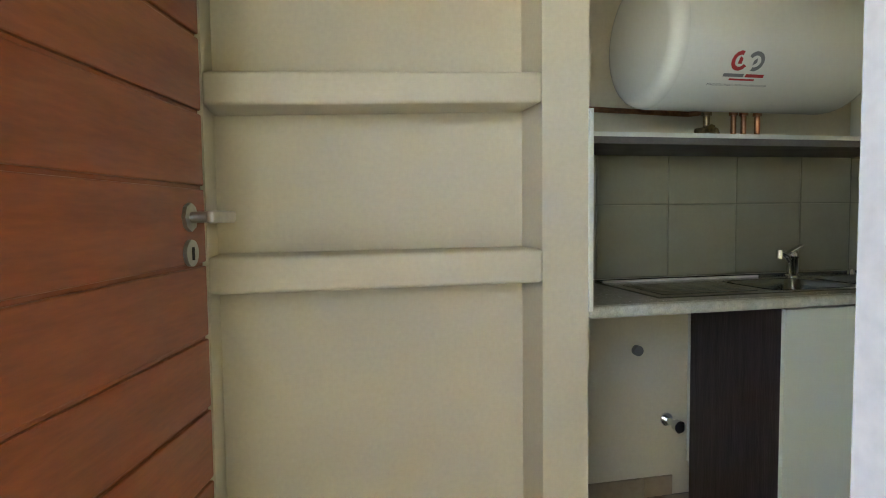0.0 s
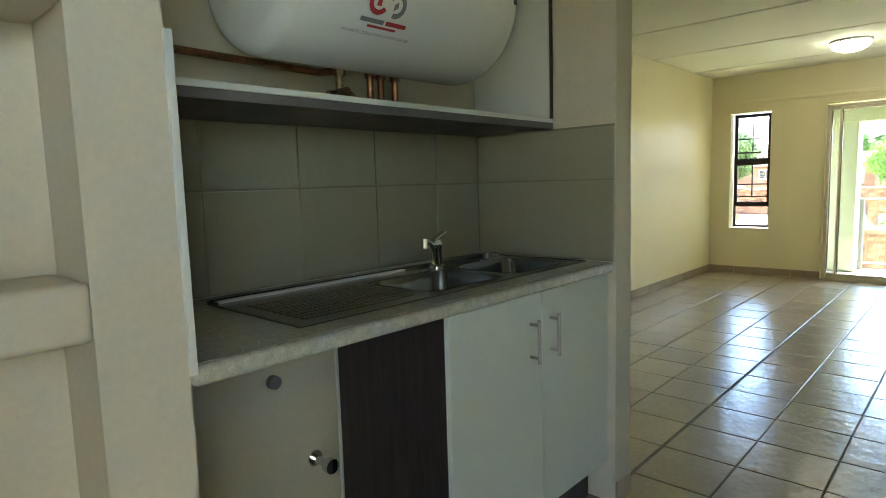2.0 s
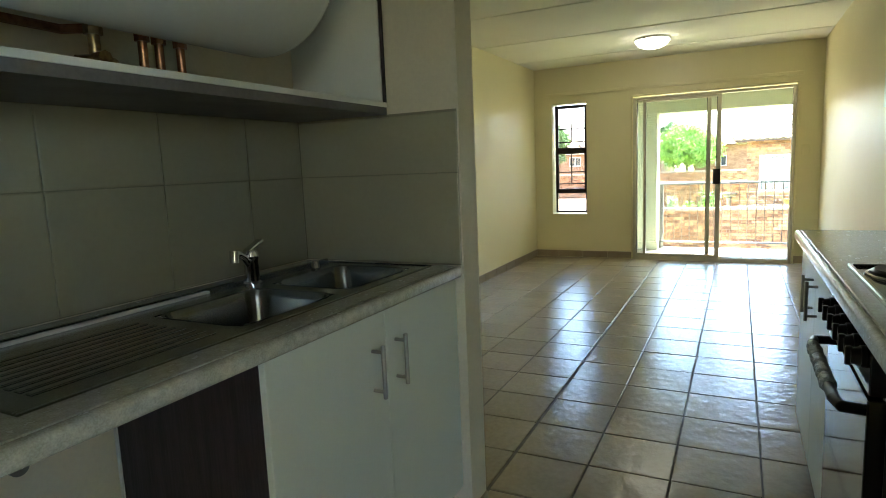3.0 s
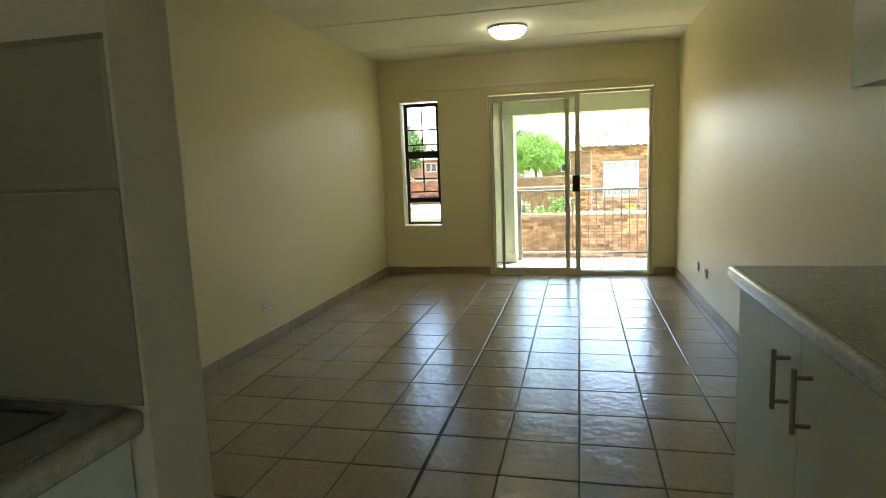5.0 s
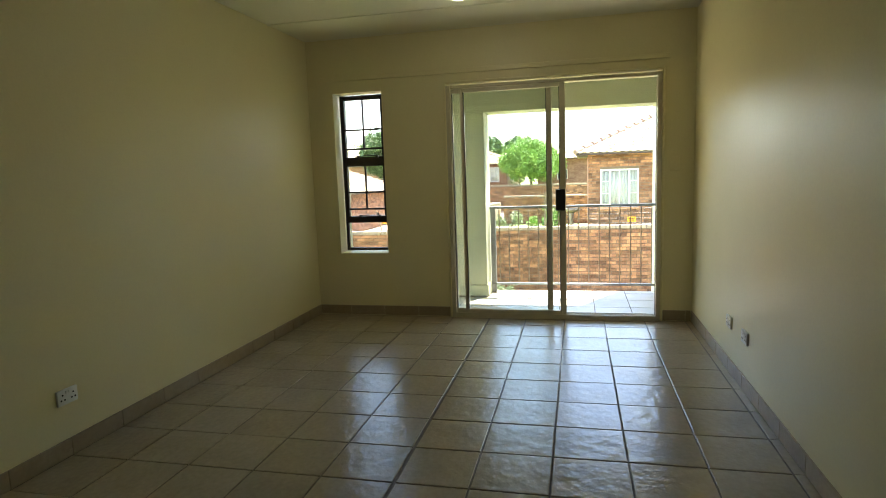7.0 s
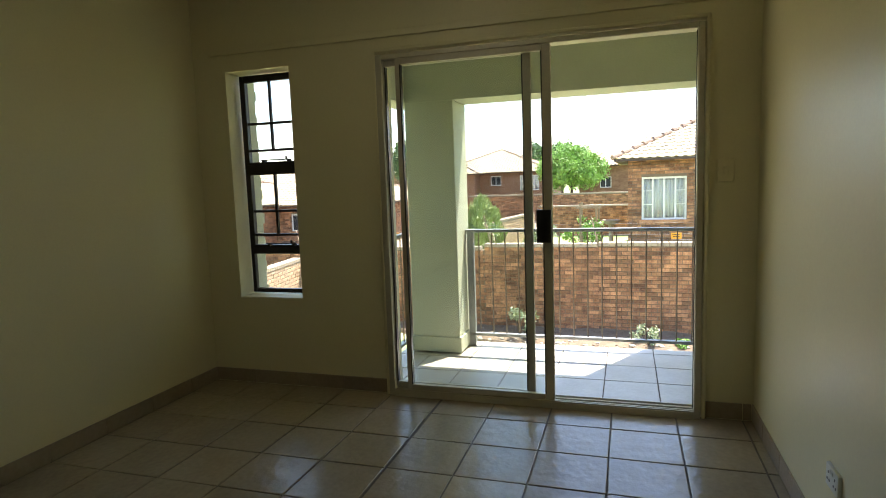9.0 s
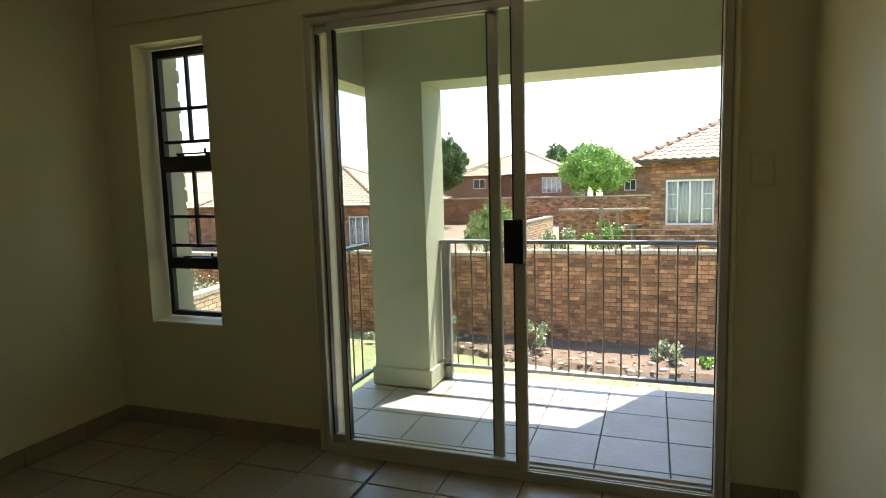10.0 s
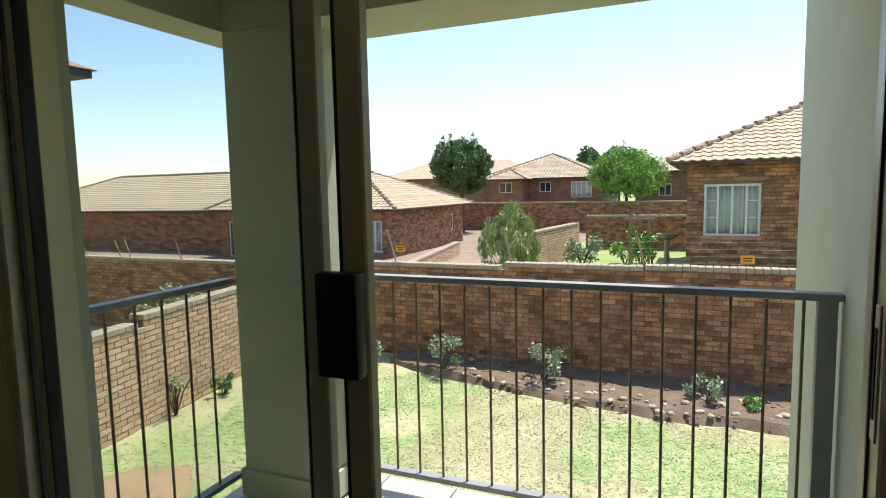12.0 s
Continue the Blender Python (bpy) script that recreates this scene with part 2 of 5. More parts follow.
def plate(bm, us, vs, holes, w0, w1, m=Matrix.Identity(4)):
    """One solid board in the u-v plane with rectangular holes (u0, u1, v0, v1), from w0 to w1 along the third axis of m."""
    us = sorted({*us, *(h[0] for h in holes), *(h[1] for h in holes)})
    vs = sorted({*vs, *(h[2] for h in holes), *(h[3] for h in holes)})
    at = {}
    solid = {(i, j) for i in range(len(us) - 1) for j in range(len(vs) - 1)
             if not any(h[0] <= us[i] and us[i + 1] <= h[1] and h[2] <= vs[j] and vs[j + 1] <= h[3] for h in holes)}

    def vert(i, j, k):
        if (i, j, k) not in at:
            at[i, j, k] = bm.verts.new(m @ Vector((us[i], vs[j], (w0, w1)[k])))
        return at[i, j, k]
    for i, j in solid:
        bm.faces.new([vert(*q, 1) for q in ((i, j), (i + 1, j), (i + 1, j + 1), (i, j + 1))])
        bm.faces.new([vert(*q, 0) for q in ((i, j + 1), (i + 1, j + 1), (i + 1, j), (i, j))])
        for di, dj, a, b in ((-1, 0, (i, j + 1), (i, j)), (1, 0, (i + 1, j), (i + 1, j + 1)), (0, -1, (i, j), (i + 1, j)), (0, 1, (i + 1, j + 1), (i, j + 1))):
            if (i + di, j + dj) not in solid:
                bm.faces.new((vert(*a, 0), vert(*b, 0), vert(*b, 1), vert(*a, 1)))
    bmesh.ops.recalc_face_normals(bm, faces=bm.faces)
    return bm


TO_X = Matrix(((0, 0, 1, 0), (1, 0, 0, 0), (0, 1, 0, 0), (0, 0, 0, 1)))  # u along y, v along z, thickness along x
TO_Y = Matrix(((1, 0, 0, 0), (0, 0, 1, 0), (0, 1, 0, 0), (0, 0, 0, 1)))  # u along x, v along z, thickness along y


def rod(bm, a, b, r, n=10, r2=None, caps=True):
    a, b = Vector(a), Vector(b)
    d = b - a
    m = Matrix.Translation((a + b) / 2) @ d.to_track_quat("Z", "Y").to_matrix().to_4x4()
    bmesh.ops.create_cone(bm, cap_ends=caps, segments=n, radius1=r, radius2=r if r2 is None else r2, depth=d.length, matrix=m)
    return bm


def tube(bm, points, r, n=8):
    """A bent round bar through the points."""
    for a, b in zip(points, points[1:]):
        rod(bm, a, b, r, n)
    for p in points[1:-1]:
        bmesh.ops.create_uvsphere(bm, u_segments=n, v_segments=6, radius=r * 1.01, matrix=Matrix.Translation(p))
    return bm


def lathe(bm, profile, m, n=32):
    """Turns (radius, height) pairs round the z axis of m."""
    rings = []
    for r, h in profile:
        if r < 1e-5:
            rings.append([bm.verts.new(m @ Vector((0, 0, h)))])
        else:
            rings.append([bm.verts.new(m @ Vector((r * math.cos(2 * math.pi * i / n), r * math.sin(2 * math.pi * i / n), h))) for i in range(n)])
    for a, b in zip(rings, rings[1:]):
        for i in range(n):
            j = (i + 1) % n
            vs = [a[i % len(a)], a[j % len(a)], b[j % len(b)], b[i % len(b)]]
            vs = list(dict.fromkeys(vs))
            if len(vs) > 2:
                bm.faces.new(vs)
    bmesh.ops.recalc_face_normals(bm, faces=bm.faces)
    return bm


def smooth(ob, angle=35):
    for p in ob.data.polygons:
        p.use_smooth = True
    ob.data.set_sharp_from_angle(angle=radians(angle))
    return ob


BASE = {}


def thing(name, at, label, category, group="", kind=""):
    ob = new(name)
    ob.location = at
    ob.empty_display_size = 0.1
    BASE[ob.name] = Vector(at)
    return tagged(ob, label, category, group, kind)


def finish(name, bm, mat):
    me = bpy.data.meshes.new(name)
    bm.to_mesh(me)
    bm.free()
    me.materials.append(mat)
    return me


def part(name, bm, mat, parent, label="", round_off=False):
    """One mesh, given in world coordinates, as a part of a thing or of one of its parts."""
    base = BASE[parent.name]
    bmesh.ops.translate(bm, verts=bm.verts, vec=-base)
    ob = new(name, finish(name, bm, mat))
    ob.parent = parent
    BASE[ob.name] = base
    if round_off:
        smooth(ob)
    return tagged(ob, label)


def whole(name, bm, mat, label="", category="", group="", kind="", round_off=False):
    """One mesh that is a thing or a piece of the setting by itself."""
    ob = new(name, finish(name, bm, mat))
    BASE[ob.name] = Vector((0, 0, 0))
    if round_off:
        smooth(ob)
    return tagged(ob, label, category, group, kind)


def piece(name, mesh, parent, at):
    ob = new(name, mesh)
    ob.parent = parent
    ob.location = Vector(at) - BASE[parent.name]
    return ob


TILE_MESHES = {}


def tile_mesh(name, w, h, t, mat, edge=0.003, drop=0.0015):
    """A flat tile with softened edges; its corner at the origin, its face at z = 0."""
    key = (name, round(w, 4), round(h, 4), t)
    if key in TILE_MESHES:
        return TILE_MESHES[key]
    vs = [(x, y, -t) for x, y in ((0, 0), (w, 0), (w, h), (0, h))] + [(x, y, -drop) for x, y in ((0, 0), (w, 0), (w, h), (0, h))]
    vs += [(x, y, 0) for x, y in ((edge, edge), (w - edge, edge), (w - edge, h - edge), (edge, h - edge))]
    fs = [(8, 9, 10, 11)]
    for i in range(4):
        j = (i + 1) % 4
        fs += [(i, j, 4 + j, 4 + i), (4 + i, 4 + j, 8 + j, 8 + i)]
    me = bpy.data.meshes.new(name)
    me.from_pydata(vs, [], fs)
    me.materials.append(mat)
    TILE_MESHES[key] = me
    return me



# ---- the rooms ----
X_FAR, X_OUT, Y_LEFT, Y_RIGHT, TOP = 8.115, 8.30, 3.92, 0.583, 2.52
X_PIER, X_TILED, Y_NICHE, Y_BACK = 2.085, 1.96, 2.23, 2.88


def wall(name, label, mat, *boxes):
    bm = bmesh.new()
    for b in boxes:
        box(bm, *b)
    return whole(name, bm, mat, label, "wall", kind="structure")


WINDOW_HOLE, DOOR_HOLE = (3.216, 3.680, 0.580, 2.047), (0.838, 2.620, -0.3, 2.062)
whole("wall_east", plate(bmesh.new(), (Y_RIGHT, Y_LEFT), (-0.3, TOP), (WINDOW_HOLE, DOOR_HOLE), X_FAR, X_OUT - 0.03, TO_X), PLASTER, "cream painted wall with a window and a sliding door", "wall", kind="structure")
wall("wall_north", "long plain cream painted wall", PLASTER, (X_TILED, X_OUT - 0.03, Y_LEFT, Y_LEFT + 0.2, 0, 2.7))
wall("wall_south", "long plain cream painted wall beside the worktop", PLASTER, (1.15, X_OUT - 0.03, Y_RIGHT - 0.2, Y_RIGHT, 0, 2.7))
wall("wall_partition", "end of a cream painted partition wall", KITCHEN_PAINT, (X_TILED, X_PIER, 2.222, Y_LEFT, 0, TOP))
wall("wall_kitchen", "painted wall behind the sink", KITCHEN_PAINT, (0.345, X_TILED, Y_BACK, Y_BACK + 0.15, 0, TOP))
whole("wall_entry", plate(bmesh.new(), (-1.1, 1.15), (-0.1, TOP), ((-0.87, 0.036, -0.1, 2.06),), 0.93, 1.035, TO_Y), KITCHEN_PAINT, "wall with the entrance opening", "wall", kind="structure")
wall("wall_return", "short painted wall beside the worktop", KITCHEN_PAINT, (1.0, 1.15, Y_RIGHT - 0.2, 0.95, 0, TOP))
wall("wall_west", "plain painted wall behind the entrance door", KITCHEN_PAINT, (-1.25, -1.1, 0.95, 3.03, 0, TOP))
# the shelved recess beside the kitchen
whole("wall_niche", plate(bmesh.new(), (-1.1, 0.345), (0, TOP), ((-0.712, 0.2, 0, 2.06),), Y_NICHE, 2.4, TO_Y), NICHE_PAINT, "cream plastered wall with a deep shelved recess", "wall", kind="structure")
whole("wall_recess", boxed(-1.1, 0.345, 2.4, Y_BACK + 0.15, 0, TOP), NICHE_PAINT, "cream plastered back of a shelved recess", "wall", kind="structure")
for z0, z1, sag in ((1.552, 1.640, 0.036), (1.036, 1.134, 0.0)):
    bm = boxed(-0.714, 0.202, Y_NICHE - 0.002, 2.402, z0, z1, bevel=0.012, seg=3)
    for v in bm.verts:
        v.co.z -= sag * (0.2 - v.co.x)
    whole("niche_shelf", bm, NICHE_PAINT, "thick cream plastered shelf built into a recess", "shelf", "recess shelves", "structure", True)

bm = boxed(-1.25, X_OUT - 0.03, Y_RIGHT - 0.2, Y_LEFT + 0.2, TOP, TOP + 0.1)
for x in (1.45, 2.65, 3.85, 5.05, 6.25, 7.45):
    box(bm, x - 0.016, x + 0.016, Y_RIGHT, Y_LEFT, TOP - 0.006, TOP, 0.002, 1)
whole("ceiling", bm, CEILING, "flat off-white boarded ceiling with thin cover strips", "ceiling", kind="structure")

floor = whole("floor", boxed(-1.25, X_FAR + 0.1, Y_RIGHT - 0.2, Y_LEFT + 0.2, -0.15, -0.005), GROUT, "square beige ceramic floor tiles with dark joints", "floor", kind="structure")

# batten along the wall over window and door
whole("curtain_batten", boxed(X_FAR - 0.016, X_FAR + 0.002, 0.78, 3.79, 2.150, 2.190, bevel=0.004), PLASTER, "slim painted curtain batten over window and door", "trim", kind="structure")

# outer skin of the building round the balcony
whole("wall_facade", plate(bmesh.new(), (-1.2, 4.9), (-2.1, 2.9), (WINDOW_HOLE, (0.838, 2.620, -0.02, 2.062)), X_OUT - 0.03, X_OUT, TO_X), OUTSIDE_PAINT, "pale green plastered outside wall round the balcony", "wall", kind="structure")
wall("wall_balcony", "rough pale green side wall of the balcony", OUTSIDE_PAINT, (X_OUT, 10.26, 0.40, 0.655, -2.1, 4.6))
pillar = thing("pillar", (9.28, 2.64, -0.02), "rough pale green plastered balcony corner pillar", "pillar", kind="structure")
part("shaft", boxed(9.10, 9.455, 2.45, 2.835, -0.02, 1.905, bevel=0.006), OUTSIDE_PAINT, pillar)
part("footing", boxed(9.085, 9.47, 2.435, 2.85, -0.02, 0.10, bevel=0.006), OUTSIDE_PAINT, pillar)
bm = boxed(9.10, 9.455, 0.655, 3.03, 1.905, 2.40)
box(bm, X_OUT, 9.10, 2.835, 3.03, 1.905, 2.40)
whole("balcony_beam", bm, OUTSIDE_PAINT, "pale green plastered beam over the balcony opening", "beam", kind="structure")
whole("balcony_ceiling", boxed(X_OUT, 9.455, 0.655, 3.03, 2.40, 2.55), OUTSIDE_PAINT, "pale green balcony ceiling", "ceiling", kind="structure")
balcony_floor = whole("balcony_floor", boxed(X_FAR + 0.1, 9.48, 0.656, 2.93, -0.25, -0.035), GROUT, "pale ceramic balcony tiles with dark joints", "floor", kind="structure")
whole("balcony_base", boxed(X_OUT, 9.46, 0.66, 2.91, -2.1, -0.25), OUTSIDE_PAINT, "pale green base wall under the balcony", "wall", kind="structure")
# unseen slab; its long overhang is there to keep sun off the window
whole("roof_slab", boxed(-1.5, 9.75, -0.2, 4.9, 2.9, 3.05), OUTSIDE_PAINT, "unseen flat roof slab with an overhang added to block sun", "roof", kind="structure")

# unseen landing before the entrance, added; walls and ceiling hold back the daylight
whole("landing_floor", boxed(-3, 1.45, -0.75, 0.95, -0.25, -0.02), CONCRETE, "unseen grey concrete landing floor added outside the entrance", "floor", kind="structure")
bm = boxed(-3, -0.9, -0.9, -0.75, -0.25, 1.78)
box(bm, -0.9, 1.6, -0.9, -0.75, -0.25, 2.35)
box(bm, 1.45, 1.6, -0.75, 0.95, -0.25, 2.35)
whole("landing_wall", bm, NICHE_PAINT, "unseen cream landing wall and parapet added to limit daylight", "wall", kind="structure")
whole("landing_ceiling", boxed(-3, 1.6, -1.3, 0.93, 2.35, 2.5), CONCRETE, "unseen landing ceiling added to limit daylight", "ceiling", kind="structure")

# ---- window ----
win = thing("window_1", (8.25, 3.416, 0.59), "tall narrow dark bronze steel window with small panes", "window", kind="structure")
WY0, WY1, WZ0, WZ1, WX = 3.230, 3.666, 0.596, 2.037, 8.235
bm = bmesh.new()
for b in ((WY0, WY0 + 0.026, WZ0, WZ1), (WY1 - 0.026, WY1, WZ0, WZ1), (WY0 + 0.026, WY1 - 0.026, WZ0, WZ0 + 0.026), (WY0 + 0.026, WY1 - 0.026, WZ1 - 0.026, WZ1)):
    box(bm, WX, WX + 0.035, *b, 0.003, 1)
part("window_frame", bm, WINDOW_BROWN, win)
for z, h in ((1.405, 0.052), (0.86, 0.045)):
    part("transom", boxed(WX - 0.006, WX + 0.037, WY0 + 0.02, WY1 - 0.02, z, z + h, bevel=0.003), WINDOW_BROWN, win)
for z0, z1 in ((1.457, 2.01), (0.905, 1.405)):
    sash = boxed(WX - 0.004, WX + 0.03, WY0 + 0.026, WY0 + 0.042, z0, z1)
    box(sash, WX - 0.004, WX + 0.03, WY1 - 0.042, WY1 - 0.026, z0, z1)
    box(sash, WX - 0.004, WX + 0.03, WY0 + 0.042, WY1 - 0.042, z1 - 0.016, z1)
    box(sash, WX - 0.004, WX + 0.03, WY0 + 0.042, WY1 - 0.042, z0, z0 + 0.016)
    s = part("sash", sash, WINDOW_BROWN, win)
    third = (z1 - z0) / 3.0
    part("glazing_bar", boxed(WX + 0.004, WX + 0.024, 3.441, 3.455, z0 + third * 0.5, z1 - 0.016), WINDOW_BROWN, s)
    for k, z in enumerate((z0 + third * 0.5, z0 + third * 1.45)):
        part("glazing_bar", boxed(WX + 0.003, WX + 0.025, WY0 + 0.04, WY1 - 0.04, z - 0.008, z + 0.008), WINDOW_BROWN, s)
    stay = boxed(WX - 0.032, WX - 0.02, 3.30, 3.52, z0 + 0.022, z0 + 0.03, bevel=0.002)
    rod(stay, (WX - 0.026, 3.33, z0 + 0.03), (WX - 0.026, 3.33, z0 + 0.05), 0.007, 8)
    box(stay, WX - 0.034, WX + 0.0, 3.305, 3.325, z0 + 0.008, z0 + 0.024, 0.002)
    box(stay, WX - 0.034, WX + 0.0, 3.49, 3.51, z0 + 0.008, z0 + 0.024, 0.002)
    part("stay_arm", stay, WINDOW_BROWN, s, "dark casement stay")
for z0, z1 in ((0.61, 0.865), (0.905, 1.405), (1.457, 2.015)):
    p = part("pane", boxed(WX + 0.012, WX + 0.016, WY0 + 0.02, WY1 - 0.02, z0, z1), GLASS, win)
    p.visible_shadow = False
part("window_sill", boxed(X_FAR + 0.005, WX, 3.218, 3.679, 0.564, 0.586, bevel=0.004), PLASTER, win)

# toothed brick edge outside the window, painted over
quoin = thing("window_quoin", (8.36, 3.75, 0.45), "pale painted toothed brick edge outside the window", "trim", kind="structure")
part("reveal", boxed(X_OUT, 8.425, 3.681, 3.86, 0.45, 2.2, bevel=0.006), OUTSIDE_PAINT, quoin)
g = random.Random(11)
for k in range(20):
    z, deep = 0.45 + k * 0.085, 0.014 + 0.012 * (k % 2) + g.uniform(-0.006, 0.006)
    part("brick", boxed(8.4252, 8.425 + deep, 3.683 + g.uniform(0, 0.008), 3.85, z + 0.005, z + 0.079, bevel=0.008, seg=2), OUTSIDE_PAINT, quoin)
part("outer_sill", boxed(X_OUT, 8.40, 3.19, 3.68, 0.52, 0.575, bevel=0.006), OUTSIDE_PAINT, quoin)

# ---- sliding door ----
slider = thing("door_1", (8.13, 1.715, 0), "aluminium sliding glass door slid half open", "door", kind="structure")
DY0, DY1, DTOP = 0.842, 2.577, 2.046
bm = bmesh.new()
for b in ((DY0, DY0 + 0.034, 0.0, DTOP), (DY1 + 0.004, DY1 + 0.042, 0.0, DTOP)):
    box(bm, 8.074, 8.17, *b, 0.004, 1)
box(bm, 8.074, 8.17, DY0 + 0.034, DY1 + 0.004, DTOP - 0.03, DTOP, 0.004, 1)
part("door_frame", bm, ALU, slider)
bm = boxed(8.064, 8.17, DY0 + 0.034, DY1 + 0.004, 0.0, 0.034)
for x in (8.068, 8.086, 8.122, 8.166):
    box(bm, x - 0.003, x + 0.003, DY0 + 0.034, DY1 + 0.004, 0.034, 0.044)
part("track", bm, ALU, slider)
for kind_of, x0, y0, y1, w in (("fixed_panel", 8.107, 1.72, DY1 + 0.004, 0.045), ("sliding_panel", 8.068, 1.605, 2.494, 0.05)):
    bm = bmesh.new()
    box(bm, x0, x0 + 0.03, y0, y0 + w, 0.045, DTOP - 0.032, 0.004, 1)
    w1 = 0.03 if kind_of == "sliding_panel" else 0.008
    box(bm, x0, x0 + 0.03, y1 - w1, y1, 0.045, DTOP - 0.032, 0.003, 1)
    box(bm, x0, x0 + 0.03, y0 + w, y1 - w1, 0.045, 0.080, 0.003, 1)
    box(bm, x0, x0 + 0.03, y0 + w, y1 - w1, DTOP - 0.066, DTOP - 0.032, 0.003, 1)
    p = part(kind_of, bm, ALU, slider)
    g = part("glass_pane", boxed(x0 + 0.012, x0 + 0.017, y0 + w - 0.01, y1 - w1 + 0.004, 0.075, DTOP - 0.062), GLASS, p)
    g.visible_shadow = False
    for yy in (y0 + w, y1 - w1):
        part("glazing_seal", boxed(x0 - 0.001, x0 + 0.031, yy - 0.003, yy + 0.003, 0.080, DTOP - 0.066), BLACK, p)
    if kind_of == "sliding_panel":
        lock = boxed(x0 - 0.036, x0, y0 + 0.002, y0 + w + 0.034, 0.949, 1.131, bevel=0.006)
        part("lock_handle", lock, BLACK, p, "black plastic pull handle and lock", True)
part("strike_plate", boxed(8.088, 8.108, DY0 + 0.0335, DY0 + 0.037, 0.93, 1.11, bevel=0.001, seg=1), ALU, slider, "pale strike plate on the jamb")
part("latch_slot", boxed(8.094, 8.102, DY0 + 0.0365, DY0 + 0.0385, 0.96, 1.08), VENT_DARK, slider, "dark latch slot")
part("jamb_seal", boxed(8.116, 8.122, DY0 + 0.0335, DY0 + 0.038, 0.045, DTOP - 0.032), BLACK, slider, "black rubber seal")
# rounded plaster bead round the opening
bm = boxed(X_FAR - 0.036, X_FAR + 0.004, 2.6195, 2.640, 0.0, 2.084, bevel=0.006, seg=3)
box(bm, X_FAR - 0.036, X_FAR + 0.004, 0.818, 0.8385, 0.0, 2.084, bevel=0.006, seg=3)
box(bm, X_FAR - 0.036, X_FAR + 0.004, 0.820, 2.638, 2.0625, 2.083, bevel=0.006, seg=3)
whole("door_trim", bm, PLASTER, "narrow rounded plaster edge round the sliding door", "trim", kind="structure", round_off=True)

# ---- entrance door, standing open ----
DIR = Vector((0.228, 0.974, 0)).normalized()
SIDE = Vector((DIR.y, -DIR.x, 0))
EDGE = Vector((-0.675, 1.97, 0))
leaf_m = Matrix((( DIR.x, SIDE.x, 0, EDGE.x), (DIR.y, SIDE.y, 0, EDGE.y), (0, 0, 1, 0), (0, 0, 0, 1)))
entry = thing("door_2", (-0.75, 1.58, 0.01), "open varnished reddish wooden entrance door with horizontal grooves", "door", kind="structure")


def turned(bm):
    bmesh.ops.transform(bm, matrix=leaf_m, verts=bm.verts)
    return bm


part("core", turned(boxed(-0.81, -0.002, -0.034, -0.004, 0.012, 2.03)), DOOR_WOOD, entry)
zs = [0.012, 0.188, 0.348, 0.507, 0.666, 0.824, 0.98, 1.138, 1.30, 1.458, 1.616, 1.774, 1.93, 2.03]
for a, b in zip(zs, zs[1:]):
    part("plank", turned(boxed(-0.81, 0.0, -0.006, 0.004, a + 0.004, b - 0.004, bevel=0.0035, seg=2)), DOOR_WOOD, entry)
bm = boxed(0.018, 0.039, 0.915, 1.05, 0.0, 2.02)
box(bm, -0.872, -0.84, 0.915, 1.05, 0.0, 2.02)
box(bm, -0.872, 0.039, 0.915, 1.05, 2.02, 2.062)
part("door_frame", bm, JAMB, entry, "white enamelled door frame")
HZ = 1.238
h = boxed(-0.128, -0.004, 0.044, 0.062, HZ - 0.013, HZ + 0.013, bevel=0.006, seg=3)
bmesh.ops.translate(h, verts=h.verts, vec=(0.032, 0, 0))
rod(h, (-0.082, 0.004, HZ), (-0.082, 0.05, HZ), 0.011, 14)
lever = part("lever_handle", turned(h), SATIN, entry, "satin metal lever handle", True)
rose = bmesh.new()
rod(rose, (-0.082, 0.004, HZ), (-0.082, 0.012, HZ), 0.029, 8)
part("rose", turned(rose), SATIN, entry, "pale metal rose")
rose = bmesh.new()
rod(rose, (-0.082, 0.004, HZ - 0.072), (-0.082, 0.012, HZ - 0.072), 0.027, 24)
key_plate = part("key_plate", turned(rose), SATIN, entry, "round keyhole plate")
part("keyhole", turned(boxed(-0.086, -0.078, 0.011, 0.014, HZ - 0.086, HZ - 0.06)), VENT_DARK, key_plate)

# ---- sockets and switch ----
def socket(at, face, holes=True, wide=0.115, high=0.075, label="white plastic double wall socket", mat=PLASTIC):
    """A plate on the wall; face is the way that it looks."""
    s = thing("wall_socket" if holes else "light_switch", at, label, "socket" if holes else "switch", "wall sockets" if holes else "")
    f = Vector(face)
    m = Matrix.Translation(at) @ f.to_track_quat("Z", "Y").to_matrix().to_4x4() if abs(f.z) < 0.9 else Matrix.Translation(at)
    b = boxed(-wide / 2, wide / 2, -high / 2, high / 2, -0.002, 0.012, bevel=0.004)
    bmesh.ops.transform(b, matrix=m, verts=b.verts)
    part("plate", b, mat, s, round_off=True)
    spots = [(-0.03, 0.012), (-0.04, -0.012), (-0.02, -0.012), (0.03, 0.012), (0.02, -0.012), (0.04, -0.012)] if holes else []
    for u, v in spots:
        b = bmesh.new()
        rod(b, (u, v, 0.010), (u, v, 0.0128), 0.0048, 8)
        bmesh.ops.transform(b, matrix=m, verts=b.verts)
        part("pin_hole", b, BLACK, s)
    for u in ((0.0,) if not holes else (-0.008, 0.008)):
        b = boxed(u - 0.005, u + 0.005, 0.016, 0.03, 0.011, 0.016, bevel=0.001) if holes else boxed(-0.012, 0.012, -0.02, 0.02, 0.011, 0.016, bevel=0.002)
        bmesh.ops.transform(b, matrix=m, verts=b.verts)
        part("rocker", b, mat, s)
    return s


